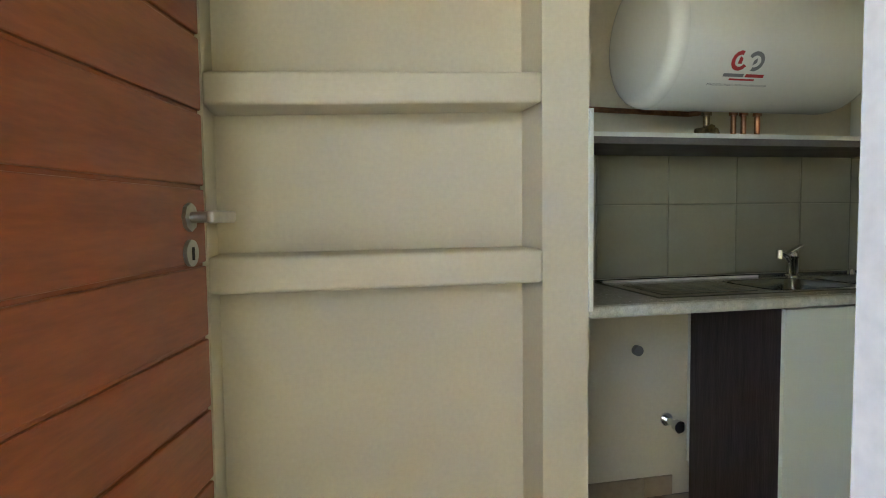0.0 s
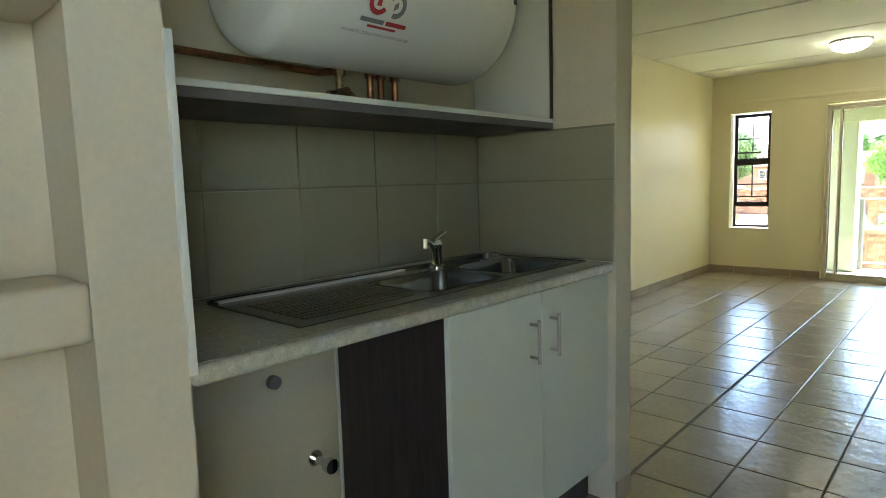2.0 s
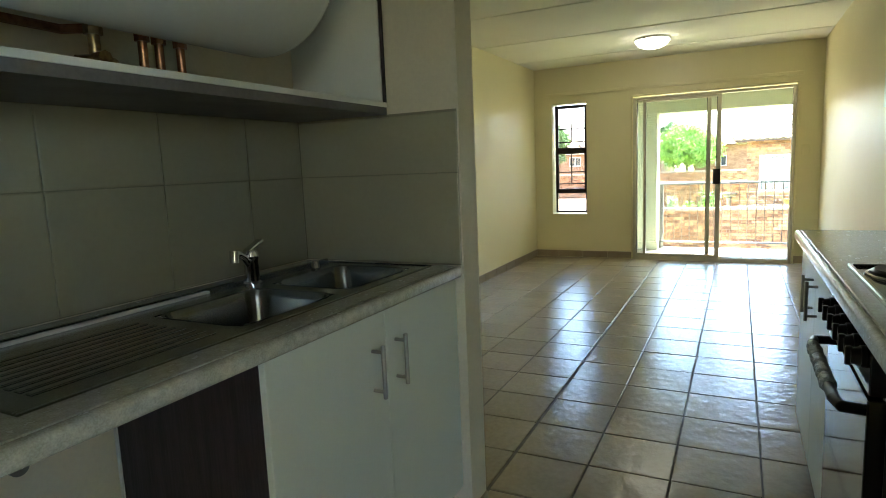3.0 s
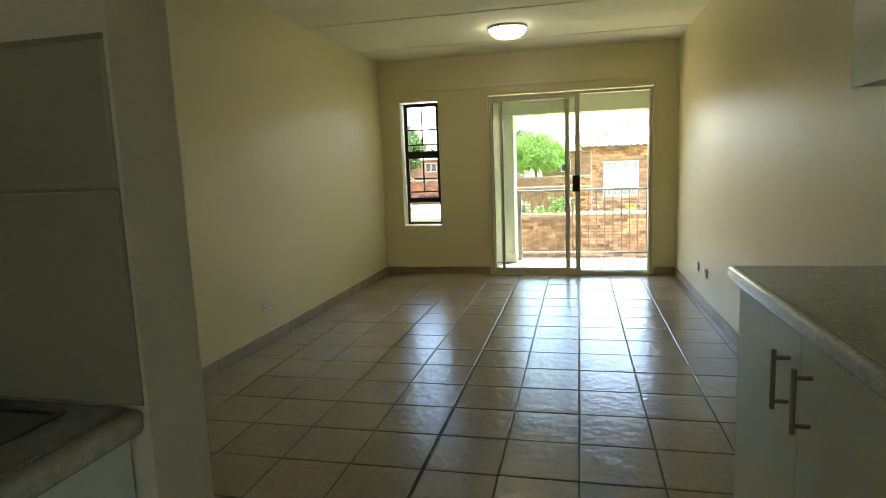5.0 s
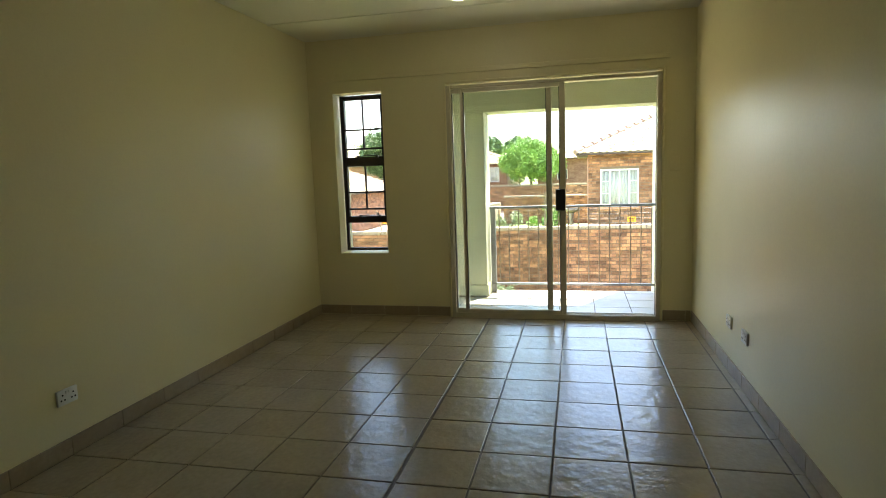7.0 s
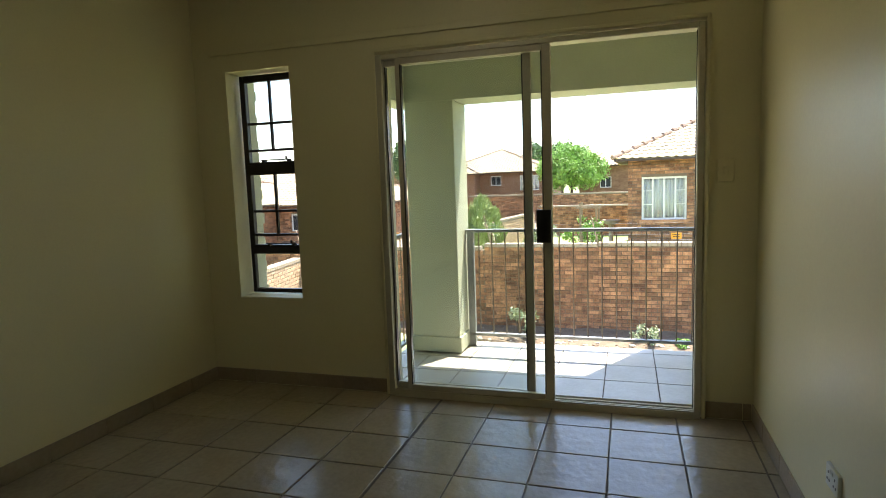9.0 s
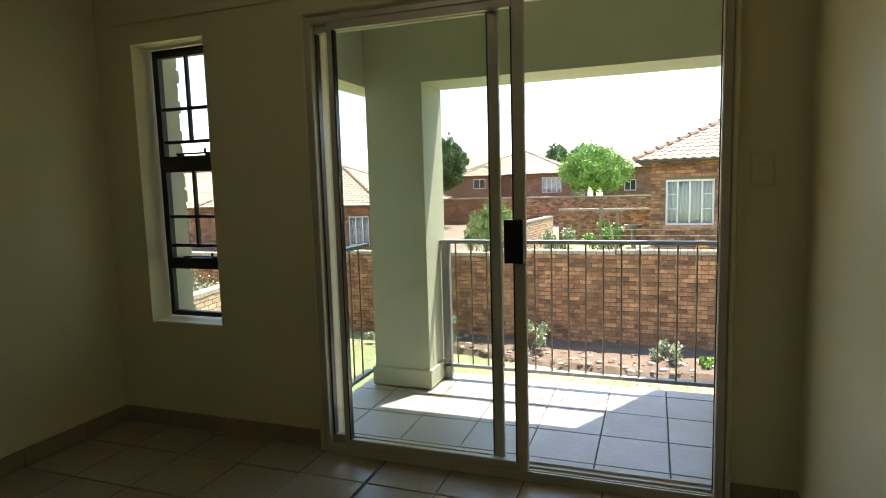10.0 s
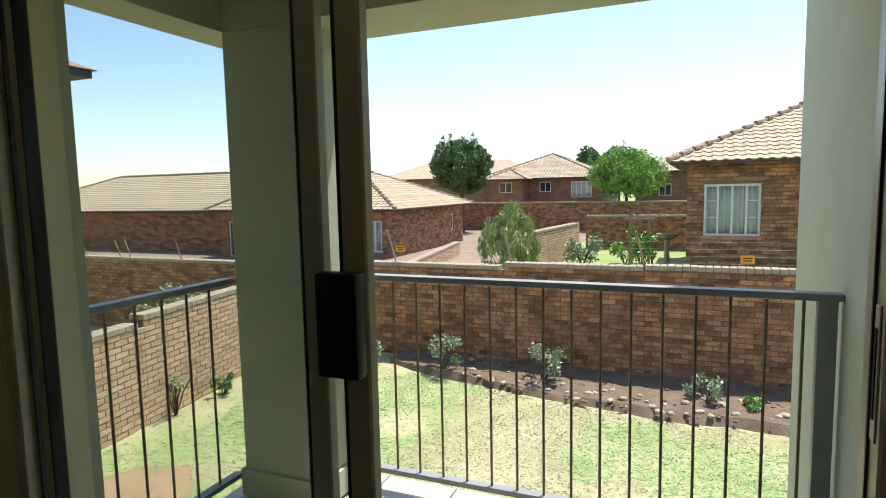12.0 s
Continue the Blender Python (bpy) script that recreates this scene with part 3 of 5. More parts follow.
socket((6.86, Y_RIGHT, 0.317), (0, 1, 0))
socket((6.50, Y_RIGHT, 0.317), (0, 1, 0))
socket((5.215, Y_LEFT, 0.297), (0, -1, 0))
socket((0.345, 2.50, 0.30), (1, 0, 0))
socket((X_FAR, 0.737, 1.31), (-1, 0, 0), False, 0.075, 0.115, "small cream wall switch beside the sliding door", PLASTER)

# ---- ceiling lamp ----
def ceiling_lamp(x, y, glass, label):
    lamp = thing("ceiling_lamp", (x, y, TOP), label, "lamp", "ceiling lamps")
    m = Matrix.Translation((x, y, TOP))
    part("base", lathe(bmesh.new(), [(0.0, 0.0), (0.172, 0.0), (0.178, -0.012), (0.172, -0.022), (0.0, -0.022)], m, 40), PLASTIC, lamp, round_off=True)
    bowl = [(0.168 * math.cos(a), -0.022 - 0.085 * math.sin(a)) for a in [i * math.pi / 20 for i in range(10)]] + [(0.0, -0.107)]
    part("shade", lathe(bmesh.new(), bowl, m, 40), glass, lamp, "glowing opal glass bowl", True)
    for k in range(3):
        cx, cy = x + 0.17 * math.cos(radians(40 + 120 * k)), y + 0.17 * math.sin(radians(40 + 120 * k))
        part("clip", boxed(cx - 0.008, cx + 0.008, cy - 0.008, cy + 0.008, TOP - 0.036, TOP - 0.005, bevel=0.002), SATIN, lamp)


ceiling_lamp(6.88, 2.245, LAMP_GLASS, "round opal glass ceiling lamp, switched on")


# ---- kitchen, sink side ----
def bar_handle(parent, x, y, z0, z1, out):
    """An upright bar on two posts; out is the way along y in which it stands off."""
    b = bmesh.new()
    rod(b, (x, y + 0.034 * out, z0), (x, y + 0.034 * out, z1), 0.006, 10)
    for z in (z0 + 0.018, z1 - 0.018):
        rod(b, (x, y, z), (x, y + 0.034 * out, z), 0.005, 8)
    return part("handle", b, SATIN, parent, "satin steel bar handle", True)


unit = thing("base_cabinet", (1.5, 2.57, 0.0), "white two-door sink cabinet with a dark wood side panel", "cabinet")
part("side_panel", boxed(1.05, 1.068, 2.270, 2.745, 0.0, 0.922), DARK_BOARD, unit, "dark wood-grain side panel")
part("side_panel", boxed(1.938, 1.955, 2.270, 2.86, 0.17, 0.922), WHITE_BOARD, unit)
part("bottom_panel", boxed(1.068, 1.938, 2.270, 2.78, 0.17, 0.188), WHITE_BOARD, unit)
part("back_panel", boxed(1.068, 1.938, 2.78, 2.79, 0.188, 0.922), WHITE_BOARD, unit)
part("plinth", boxed(1.075, 1.95, 2.335, 2.35, 0.0, 0.17), DARK_BOARD, unit)
for x0, x1, hx in ((1.048, 1.498, 1.432), (1.501, 1.95, 1.548)):
    d = part("cabinet_door", boxed(x0, x1, 2.250, 2.268, 0.172, 0.914, bevel=0.0015, seg=1), CABINET_WHITE, unit)
    bar_handle(d, hx, 2.250, 0.696, 0.838, -1)

top = thing("worktop", (1.15, 2.55, 0.905), "cream speckled worktop with a rounded front edge over the sink cabinet", "worktop")
CUT = (0.67, 1.89, 2.36, 2.73)
z0, z1 = 0.924, 0.957
part("slab", plate(bmesh.new(), (0.347, 1.957), (2.255, 2.876), (CUT,), z0, z1), GRANITE, top)
part("front_edge", boxed(0.347, 1.957, 2.224, 2.2555, z0 - 0.003, z1 + 0.0005, bevel=0.012, seg=4), GRANITE, top, round_off=True)

sink = thing("sink", (1.32, 2.62, 0.945), "stainless steel double bowl sink with a ribbed drainer", "sink")
SX0, SX1, SY0, SY1, SZ = 0.638, 1.918, 2.326, 2.762, 0.9575
BOWLS = [(1.115, 1.455, 2.372, 2.658), (1.52, 1.86, 2.372, 2.658)]
part("deck", plate(bmesh.new(), (SX0, SX1), (SY0, SY1), BOWLS, SZ, SZ + 0.003), STEEL, sink)
bm = bmesh.new()
for a in ((SX0 - 0.004, SX1 + 0.004, SY0 - 0.004, SY0 + 0.006), (SX0 - 0.004, SX1 + 0.004, SY1 - 0.01, SY1 + 0.004), (SX0 - 0.004, SX0 + 0.006, SY0 + 0.006, SY1 - 0.01), (SX1 - 0.006, SX1 + 0.004, SY0 + 0.006, SY1 - 0.01)):
    box(bm, *a, SZ, SZ + (0.014 if a[2] > 2.7 else 0.006), 0.002, 1)
part("raised_rim", bm, STEEL, sink)
# white strip stands in for the bright reflected line on the back rim
part("edge_film", boxed(SX0 + 0.02, 1.36, SY1 - 0.026, SY1 - 0.0105, SZ + 0.003, SZ + 0.011, bevel=0.003), PLASTIC, sink, "pale strip added as the bright reflection along the back rim")
for k in range(9):
    y = 2.395 + k * 0.031
    part("drainer_rib", boxed(0.69, 1.06, y - 0.009, y + 0.009, SZ + 0.001, SZ + 0.0052, bevel=0.002), STEEL, sink)
for x0, x1, y0, y1 in BOWLS:
    bm = bmesh.new()
    n, rings = 9, []
    for inset, z, r in ((-0.004, SZ + 0.0045, 0.055), (0.002, SZ + 0.002, 0.055), (0.008, SZ - 0.02, 0.055), (0.014, SZ - 0.11, 0.06), (0.026, SZ - 0.138, 0.065), (0.055, SZ - 0.147, 0.06), (0.115, SZ - 0.149, 0.02)):
        ring = []
        for cx, cy, a0 in ((x1 - inset - r, y1 - inset - r, 0), (x0 + inset + r, y1 - inset - r, 90), (x0 + inset + r, y0 + inset + r, 180), (x1 - inset - r, y0 + inset + r, 270)):
            for i in range(n):
                a = radians(a0 + 90 * i / (n - 1))
                ring.append(bm.verts.new((cx + r * math.cos(a), cy + r * math.sin(a), z)))
        rings.append(ring)
    for ra, rb in zip(rings, rings[1:]):
        for i in range(len(ra)):
            j = (i + 1) % len(ra)
            bm.faces.new((ra[j], ra[i], rb[i], rb[j]))
    bm.faces.new(list(reversed(rings[-1])))
    bmesh.ops.recalc_face_normals(bm, faces=bm.faces)
    for f in bm.faces:
        f.normal_flip()
    bowl = part("bowl", bm, STEEL, sink, "deep steel bowl", True)
    c = ((x0 + x1) / 2, (y0 + y1) / 2)
    b = bmesh.new()
    lathe(b, [(0.0, 0.002), (0.02, 0.002), (0.03, 0.005), (0.04, 0.003), (0.042, 0.0)], Matrix.Translation((*c, SZ - 0.149)), 24)
    part("waste", b, CHROME, bowl, "chrome waste outlet", True)
b = bmesh.new()
lathe(b, [(0.0, 0.022), (0.012, 0.022), (0.015, 0.01), (0.018, 0.0)], Matrix.Translation((1.80, 2.715, SZ + 0.003)), 16)
part("plug_button", b, CHROME, sink, "small chrome knob", True)

tap = thing("mixer_tap", (1.50, 2.712, 0.96), "chrome single-lever sink mixer tap", "tap")
TX, TY, TZ = 1.50, 2.712, 0.9605
b = bmesh.new()
lathe(b, [(0.0, 0.0), (0.028, 0.0), (0.028, 0.006), (0.022, 0.012), (0.021, 0.075), (0.024, 0.08), (0.024, 0.094), (0.018, 0.104), (0.0, 0.107)], Matrix.Translation((TX, TY, TZ)), 28)
part("body", b, CHROME, tap, round_off=True)
b = tube(bmesh.new(), [(TX, TY, TZ + 0.05), (TX - 0.03, TY - 0.004, TZ + 0.086), (TX - 0.055, TY - 0.008, TZ + 0.100), (TX - 0.072, TY - 0.010, TZ + 0.102)], 0.0115, 12)
spout = part("spout", b, CHROME, tap, round_off=True)
b = rod(bmesh.new(), (TX - 0.072, TY - 0.010, TZ + 0.112), (TX - 0.074, TY - 0.011, TZ + 0.078), 0.014, 16)
part("aerator", b, CHROME, spout, round_off=True)
b = boxed(TX - 0.016, TX + 0.052, TY - 0.013, TY + 0.013, TZ + 0.104, TZ + 0.114, bevel=0.004)
bmesh.ops.rotate(b, cent=(TX, TY, TZ + 0.104), matrix=Matrix.Rotation(radians(-24), 3, "Y"), verts=b.verts)
part("lever", b, CHROME, tap, round_off=True)

# the board that carries the heater, and its side panel
shelf = thing("heater_shelf", (1.15, 2.72, 1.49), "white boxed shelf with a dark underside below the water heater", "shelf")
part("top_board", boxed(0.347, 1.957, 2.487, 2.876, 1.4962, 1.512, bevel=0.001, seg=1), WHITE_BOARD, shelf)
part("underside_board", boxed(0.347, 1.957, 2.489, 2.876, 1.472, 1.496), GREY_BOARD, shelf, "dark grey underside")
part("side_board", boxed(1.945, 1.958, 2.498, 2.876, 1.5122, TOP - 0.002), WHITE_BOARD, shelf)
part("edge_strip", boxed(1.95, 1.9585, 2.488, 2.498, 1.5122, TOP - 0.002), DARK_BOARD, shelf, "dark edge strip")
whole("tile_edge_trim", boxed(0.343, 0.357, 2.222, 2.25, 0.945, 1.54, bevel=0.002), WHITE_BOARD, "narrow white edge trim beside the wall tiles", "trim", kind="structure")

# ---- water heater ----
heater = thing("water_heater", (1.22, 2.62, 1.86), "large white horizontal electric water heater on the wall", "water heater")
R, HX0, HX1, HY, HZC = 0.245, 0.72, 1.585, 2.612, 1.862
axis = Matrix.Translation((0, HY, HZC)) @ Matrix.Rotation(radians(90), 4, "Y")
b = bmesh.new()
prof = [(0.0, HX0)] + [(R - 0.05 + 0.05 * math.sin(a), HX0 + 0.05 - 0.05 * math.cos(a)) for a in [i * math.pi / 12 for i in range(7)]]
prof += [(R, HX0 + 0.052), (R + 0.0015, HX0 + 0.056), (R + 0.0015, HX1 - 0.056), (R, HX1 - 0.052)]
prof += [(R - 0.05 + 0.05 * math.cos(a), HX1 - 0.05 + 0.05 * math.sin(a)) for a in [i * math.pi / 12 for i in range(7)]] + [(0.0, HX1)]
lathe(b, prof, axis, 72)
part("tank", b, GEYSER_WHITE, heater, round_off=True)
part("label_plate", boxed(1.535, 1.55, HY - R - 0.001, HY - R + 0.02, 1.84, 1.90), BLACK, heater, "small dark rating plate")


def on_tank(u, v, lift=0.0012):
    """A place on the front of the tank: u along it, v up round its curve from the middle."""
    a = v / R
    return Vector((u, HY - (R + lift + 0.0015) * math.cos(a), HZC + (R + lift + 0.0015) * math.sin(a)))


def decal(name, pieces, mat, label):
    """Curved flat pieces, each an outline of (u, v), laid on the tank."""
    b = bmesh.new()
    for outline in pieces:
        b.faces.new([b.verts.new(on_tank(u, v)) for u, v in outline])
    bmesh.ops.recalc_face_normals(b, faces=b.faces)
    return part(name, b, mat, heater, label)


def ring_piece(cu, cv, r0, r1, a0, a1, n=10):
    out = []
    for i in range(n):
        a, c = radians(a0 + (a1 - a0) * i / n), radians(a0 + (a1 - a0) * (i + 1) / n)
        out.append([(cu + r0 * math.cos(a), cv + r0 * math.sin(a)), (cu + r1 * math.cos(a), cv + r1 * math.sin(a)), (cu + r1 * math.cos(c), cv + r1 * math.sin(c)), (cu + r0 * math.cos(c), cv + r0 * math.sin(c))])
    return out


LU, LV = 1.01, -0.122
decal("emblem", ring_piece(LU - 0.030, LV, 0.020, 0.034, 75, 330) + [[(LU - 0.038, LV - 0.010), (LU - 0.022, LV - 0.010), (LU - 0.022, LV + 0.008), (LU - 0.034, LV + 0.016)]], RED, "red ring emblem")
decal("emblem", ring_piece(LU + 0.030, LV, 0.020, 0.034, -105, 150) + [[(LU + 0.022, LV - 0.014), (LU + 0.036, LV - 0.004), (LU + 0.034, LV + 0.012), (LU + 0.022, LV + 0.002)]], GREY_PRINT, "grey ring emblem")
decal("print_line", [[(LU - 0.075, LV - 0.056), (LU + 0.005, LV - 0.056), (LU + 0.005, LV - 0.044), (LU - 0.075, LV - 0.044)]], GREY_PRINT, "printed bar")
decal("print_line", [[(LU + 0.012, LV - 0.056), (LU + 0.085, LV - 0.056), (LU + 0.085, LV - 0.044), (LU + 0.012, LV - 0.044)]], RED, "printed bar")
decal("print_line", [[(LU - 0.045, LV - 0.069), (LU + 0.055, LV - 0.069), (LU + 0.055, LV - 0.062), (LU - 0.045, LV - 0.062)]], RED, "printed bar")
words = bpy.data.curves.new("words", "FONT")
words.body, words.size, words.align_x = "MAGNETIC INDUCTION WATER HEATER", 0.0128, "CENTER"
tmp = new("words", words)
me = bpy.data.meshes.new_from_object(tmp.evaluated_get(bpy.context.evaluated_depsgraph_get()))
bpy.data.objects.remove(tmp)
b = bmesh.new()
b.from_mesh(me)
for v in b.verts:
    v.co = on_tank(LU + v.co.x, LV - 0.092 + v.co.y)
part("lettering", b, GREY_PRINT, heater, "grey printed words")

pipes = thing("water_pipes", (1.15, 2.72, 1.6), "copper pipes and brass valves under the water heater", "pipes")
b = tube(bmesh.new(), [(0.35, 2.83, 1.655), (1.06, 2.79, 1.632), (1.09, 2.74, 1.632)], 0.011, 10)
part("feed_pipe", b, COPPER, pipes, round_off=True)
for x, y in ((1.198, 2.70), (1.244, 2.70), (1.307, 2.70)):
    b = rod(bmesh.new(), (x, y, 1.512), (x, y, 1.66), 0.011, 12)
    rod(b, (x, y, 1.615), (x, y, 1.64), 0.017, 6)
    part("pipe", b, COPPER, pipes, round_off=True)
b = tube(bmesh.new(), [(1.198, 2.70, 1.648), (1.221, 2.70, 1.66), (1.244, 2.70, 1.648)], 0.012, 10)
part("elbow", b, COPPER, pipes, round_off=True)
b = rod(bmesh.new(), (1.09, 2.72, 1.66), (1.09, 2.72, 1.56), 0.013, 12)
rod(b, (1.09, 2.72, 1.64), (1.09, 2.72, 1.615), 0.02, 6)
tube(b, [(1.045, 2.72, 1.55), (1.09, 2.72, 1.558), (1.13, 2.72, 1.556), (1.14, 2.72, 1.526)], 0.015, 10)
rod(b, (1.09, 2.72, 1.56), (1.09, 2.685, 1.56), 0.018, 8)
part("safety_valve", b, BRASS, pipes, "dull brass safety valve", True)

# ---- under the worktop ----
bib = thing("washing_machine_tap", (1.06, 2.86, 0.335), "small chrome appliance tap on the wall", "tap")
b = rod(bmesh.new(), (1.028, 2.88, 0.338), (1.028, 2.872, 0.338), 0.028, 20)
rod(b, (1.028, 2.875, 0.338), (1.028, 2.80, 0.338), 0.014, 14)
part("body", b, CHROME, bib, round_off=True)
b = rod(bmesh.new(), (1.028, 2.80, 0.338), (1.028, 2.775, 0.338), 0.026, 10)
part("knob", b, CHROME, bib, round_off=True)
b = rod(bmesh.new(), (1.028, 2.83, 0.338), (1.056, 2.82, 0.298), 0.011, 12)
part("outlet", b, CHROME, bib, round_off=True)
b = rod(bmesh.new(), (0.884, 2.8835, 0.650), (0.884, 2.858, 0.650), 0.022, 20)
whole("drain_stub", b, GREY_BOARD, "short grey drain pipe stub in the wall", "pipe", round_off=True)

# ---- kitchen, cooker side ----
YF = 1.15
ctop = thing("worktop", (2.1, 0.88, 0.915), "cream speckled worktop with a rounded front edge over the cooker", "worktop")
part("slab", boxed(1.152, 3.19, 0.585, 1.16, 0.912, 0.95, bevel=0.004), GRANITE, ctop)
part("front_edge", boxed(1.152, 3.192, 1.158, 1.182, 0.908, 0.951, bevel=0.012, seg=4), GRANITE, ctop, round_off=True)


def base_unit(x0, x1, label, near_edge):
    u = thing("base_cabinet", ((x0 + x1) / 2, 0.87, 0.0), label, "cabinet")
    part("carcass", boxed(x0, x1, 0.59, YF - 0.02, 0.12, 0.908), CABINET_WHITE, u)
    part("plinth", boxed(x0, x1 - 0.02, 0.60, YF - 0.06, 0.0, 0.12), DARK_BOARD, u)
    mid = 2.655
    for a, b_, hx in ((x0 + 0.002, mid - 0.0015, mid - 0.068), (mid + 0.0015, x1 - 0.001, mid + 0.066)):
        d = part("cabinet_door", boxed(a, b_, YF - 0.018, YF, 0.122, 0.90, bevel=0.0015, seg=1), CABINET_WHITE, u)
        bar_handle(d, hx, YF, 0.692, 0.834, 1)


base_unit(2.235, 3.165, "white two-door base cabinet beside the cooker", True)
upper = thing("wall_cabinet", (2.66, 0.74, 1.446), "white two-door wall cabinet over the cooker worktop", "cabinet")
part("carcass", boxed(2.28, 3.13, 0.584, 0.882, 1.452, 2.19), CABINET_WHITE, upper)
for a, b_, hx in ((2.282, 2.703, 2.632), (2.706, 3.129, 2.765)):
    d = part("cabinet_door", boxed(a, b_, 0.883, 0.90, 1.450, 2.188, bevel=0.0015, seg=1), CABINET_WHITE, upper)
    bar_handle(d, hx, 0.90, 1.495, 1.640, 1)

oven = thing("oven", (1.93, 0.87, 0.12), "built-in black oven with a wrapped door handle", "oven")
OX0, OX1 = 1.635, 2.23
part("body", boxed(OX0, OX1, 0.60, YF - 0.03, 0.12, 0.905), BLACK, oven)
panel = part("control_panel", boxed(OX0, OX1, YF - 0.03, YF + 0.004, 0.775, 0.902, bevel=0.003), BLACK_GLOSS, oven, "glossy black control panel")
for k in range(6):
    x = OX1 - 0.055 - 0.097 * k
    b = rod(bmesh.new(), (x, YF + 0.004, 0.845), (x, YF + 0.014, 0.845), 0.024, 20)
    rod(b, (x, YF + 0.014, 0.845), (x, YF + 0.032, 0.845), 0.021, 20, 0.017)
    box(b, x - 0.006, x + 0.006, YF + 0.028, YF + 0.042, 0.824, 0.866, 0.002, 1)
    part("knob", b, BLACK, panel, "black control knob", True)
odoor = part("oven_door", boxed(OX0, OX1, YF - 0.03, YF + 0.006, 0.20, 0.768, bevel=0.004), BLACK_GLOSS, oven, "black glass oven door")
b = tube(bmesh.new(), [(OX1 - 0.03, YF, 0.735), (OX1 - 0.035, YF + 0.045, 0.735), (OX1 - 0.08, YF + 0.055, 0.735), (OX0 + 0.08, YF + 0.055, 0.735), (OX0 + 0.035, YF + 0.045, 0.735), (OX0 + 0.03, YF, 0.735)], 0.013, 12)
bar = part("oven_handle", b, BLACK, odoor, "black bar handle", True)
prof = [(0.0165 + 0.003 * math.sin(i * 2.1) + 0.0015 * math.sin(i * 5.3), OX1 - 0.10 - 0.013 * i) for i in range(27)]
b = lathe(bmesh.new(), prof, Matrix.Translation((0, YF + 0.055, 0.735)) @ Matrix.Rotation(radians(90), 4, "Y"), 12)
part("plastic_wrap", b, WRAP, bar, "crinkled clear plastic wrap", True)
part("lower_panel", boxed(OX0, OX1, YF - 0.03, YF, 0.12, 0.195, bevel=0.002), BLACK, oven)

hob = thing("hob", (1.93, 0.86, 0.951), "black solid-plate electric hob set in the worktop", "hob")
b = bmesh.new()
part("tray", boxed(1.65, 2.20, 0.645, 1.118, 0.9505, 0.958, bevel=0.003), BLACK_GLOSS, hob)
b = bmesh.new()
for a in ((1.645, 2.205, 0.64, 0.652), (1.645, 2.205, 1.111, 1.123), (1.645, 1.657, 0.652, 1.111), (2.193, 2.205, 0.652, 1.111)):
    box(b, *a, 0.9505, 0.966, 0.003, 1)
part("rim", b, STEEL, hob, "raised steel rim")
for x, y, r in ((2.07, 1.0, 0.09), (2.07, 0.76, 0.072), (1.79, 1.0, 0.072), (1.79, 0.76, 0.09)):
    b = bmesh.new()
    lathe(b, [(0.0, 0.012), (r * 0.3, 0.012), (r * 0.34, 0.016), (r - 0.008, 0.018), (r, 0.012), (r + 0.002, 0.0)], Matrix.Translation((x, y, 0.957)), 36)
    pl = part("hot_plate", b, BLACK, hob, round_off=True)
    b = bmesh.new()
    lathe(b, [(r + 0.002, 0.0), (r + 0.004, 0.006), (r + 0.011, 0.005), (r + 0.013, 0.0)], Matrix.Translation((x, y, 0.958)), 36)
    part("trim_ring", b, CHROME, pl, "bright trim ring", True)


# ---- balcony railing ----
def railing(name, a, b, z0, z1, bars, posts, label):
    """A flat top rail and a bottom bar with round uprights between a and b."""
    a, b = Vector((*a, 0)), Vector((*b, 0))
    way = (b - a).normalized()
    r = thing(name, a + Vector((0, 0, -0.03)), label, "railing")
    m = Matrix.Translation(a) @ Matrix(((way.x, -way.y, 0, 0), (way.y, way.x, 0, 0), (0, 0, 1, 0), (0, 0, 0, 1)))
    n = (b - a).length

    def turn(bm):
        bmesh.ops.transform(bm, matrix=m, verts=bm.verts)
        return bm
    part("top_rail", turn(boxed(0, n, -0.025, 0.025, z1 - 0.024, z1, bevel=0.003)), RAIL_GREY, r)
    part("bottom_rail", turn(boxed(0, n, -0.02, 0.02, z0, z0 + 0.022, bevel=0.002)), RAIL_GREY, r)
    for u in posts:
        part("post", turn(boxed(u - 0.027, u + 0.027, -0.02, 0.02, -0.03, z1 - 0.024, bevel=0.002)), RAIL_GREY, r)
    mesh = finish("bar", rod(bmesh.new(), (0, 0, z0 + 0.02), (0, 0, z1 - 0.02), 0.0052, 8), BAR_BROWN)
    for k in range(bars):
        piece("bar", mesh, r, m @ Vector((n * (k + 1) / (bars + 1), 0, 0)))
    return r


railing("balcony_railing", (9.36, 0.656), (9.36, 2.449), 0.055, 0.917, 16, (0.042, 1.755), "grey steel balcony railing with thin brown uprights")
railing("balcony_railing", (X_OUT, 2.87), (9.10, 2.87), 0.055, 0.917, 6, (), "short grey steel side railing with thin uprights")

# ---- garden ----
BUILDING = set(bpy.data.objects)
GZ, BACKX = -2.0, 17.4


def lie(x, y):
    return 0.05 * noise.noise((x * 0.5, y * 0.5, 0)) + 0.018 * noise.noise((x * 2.3, y * 2.3, 4))


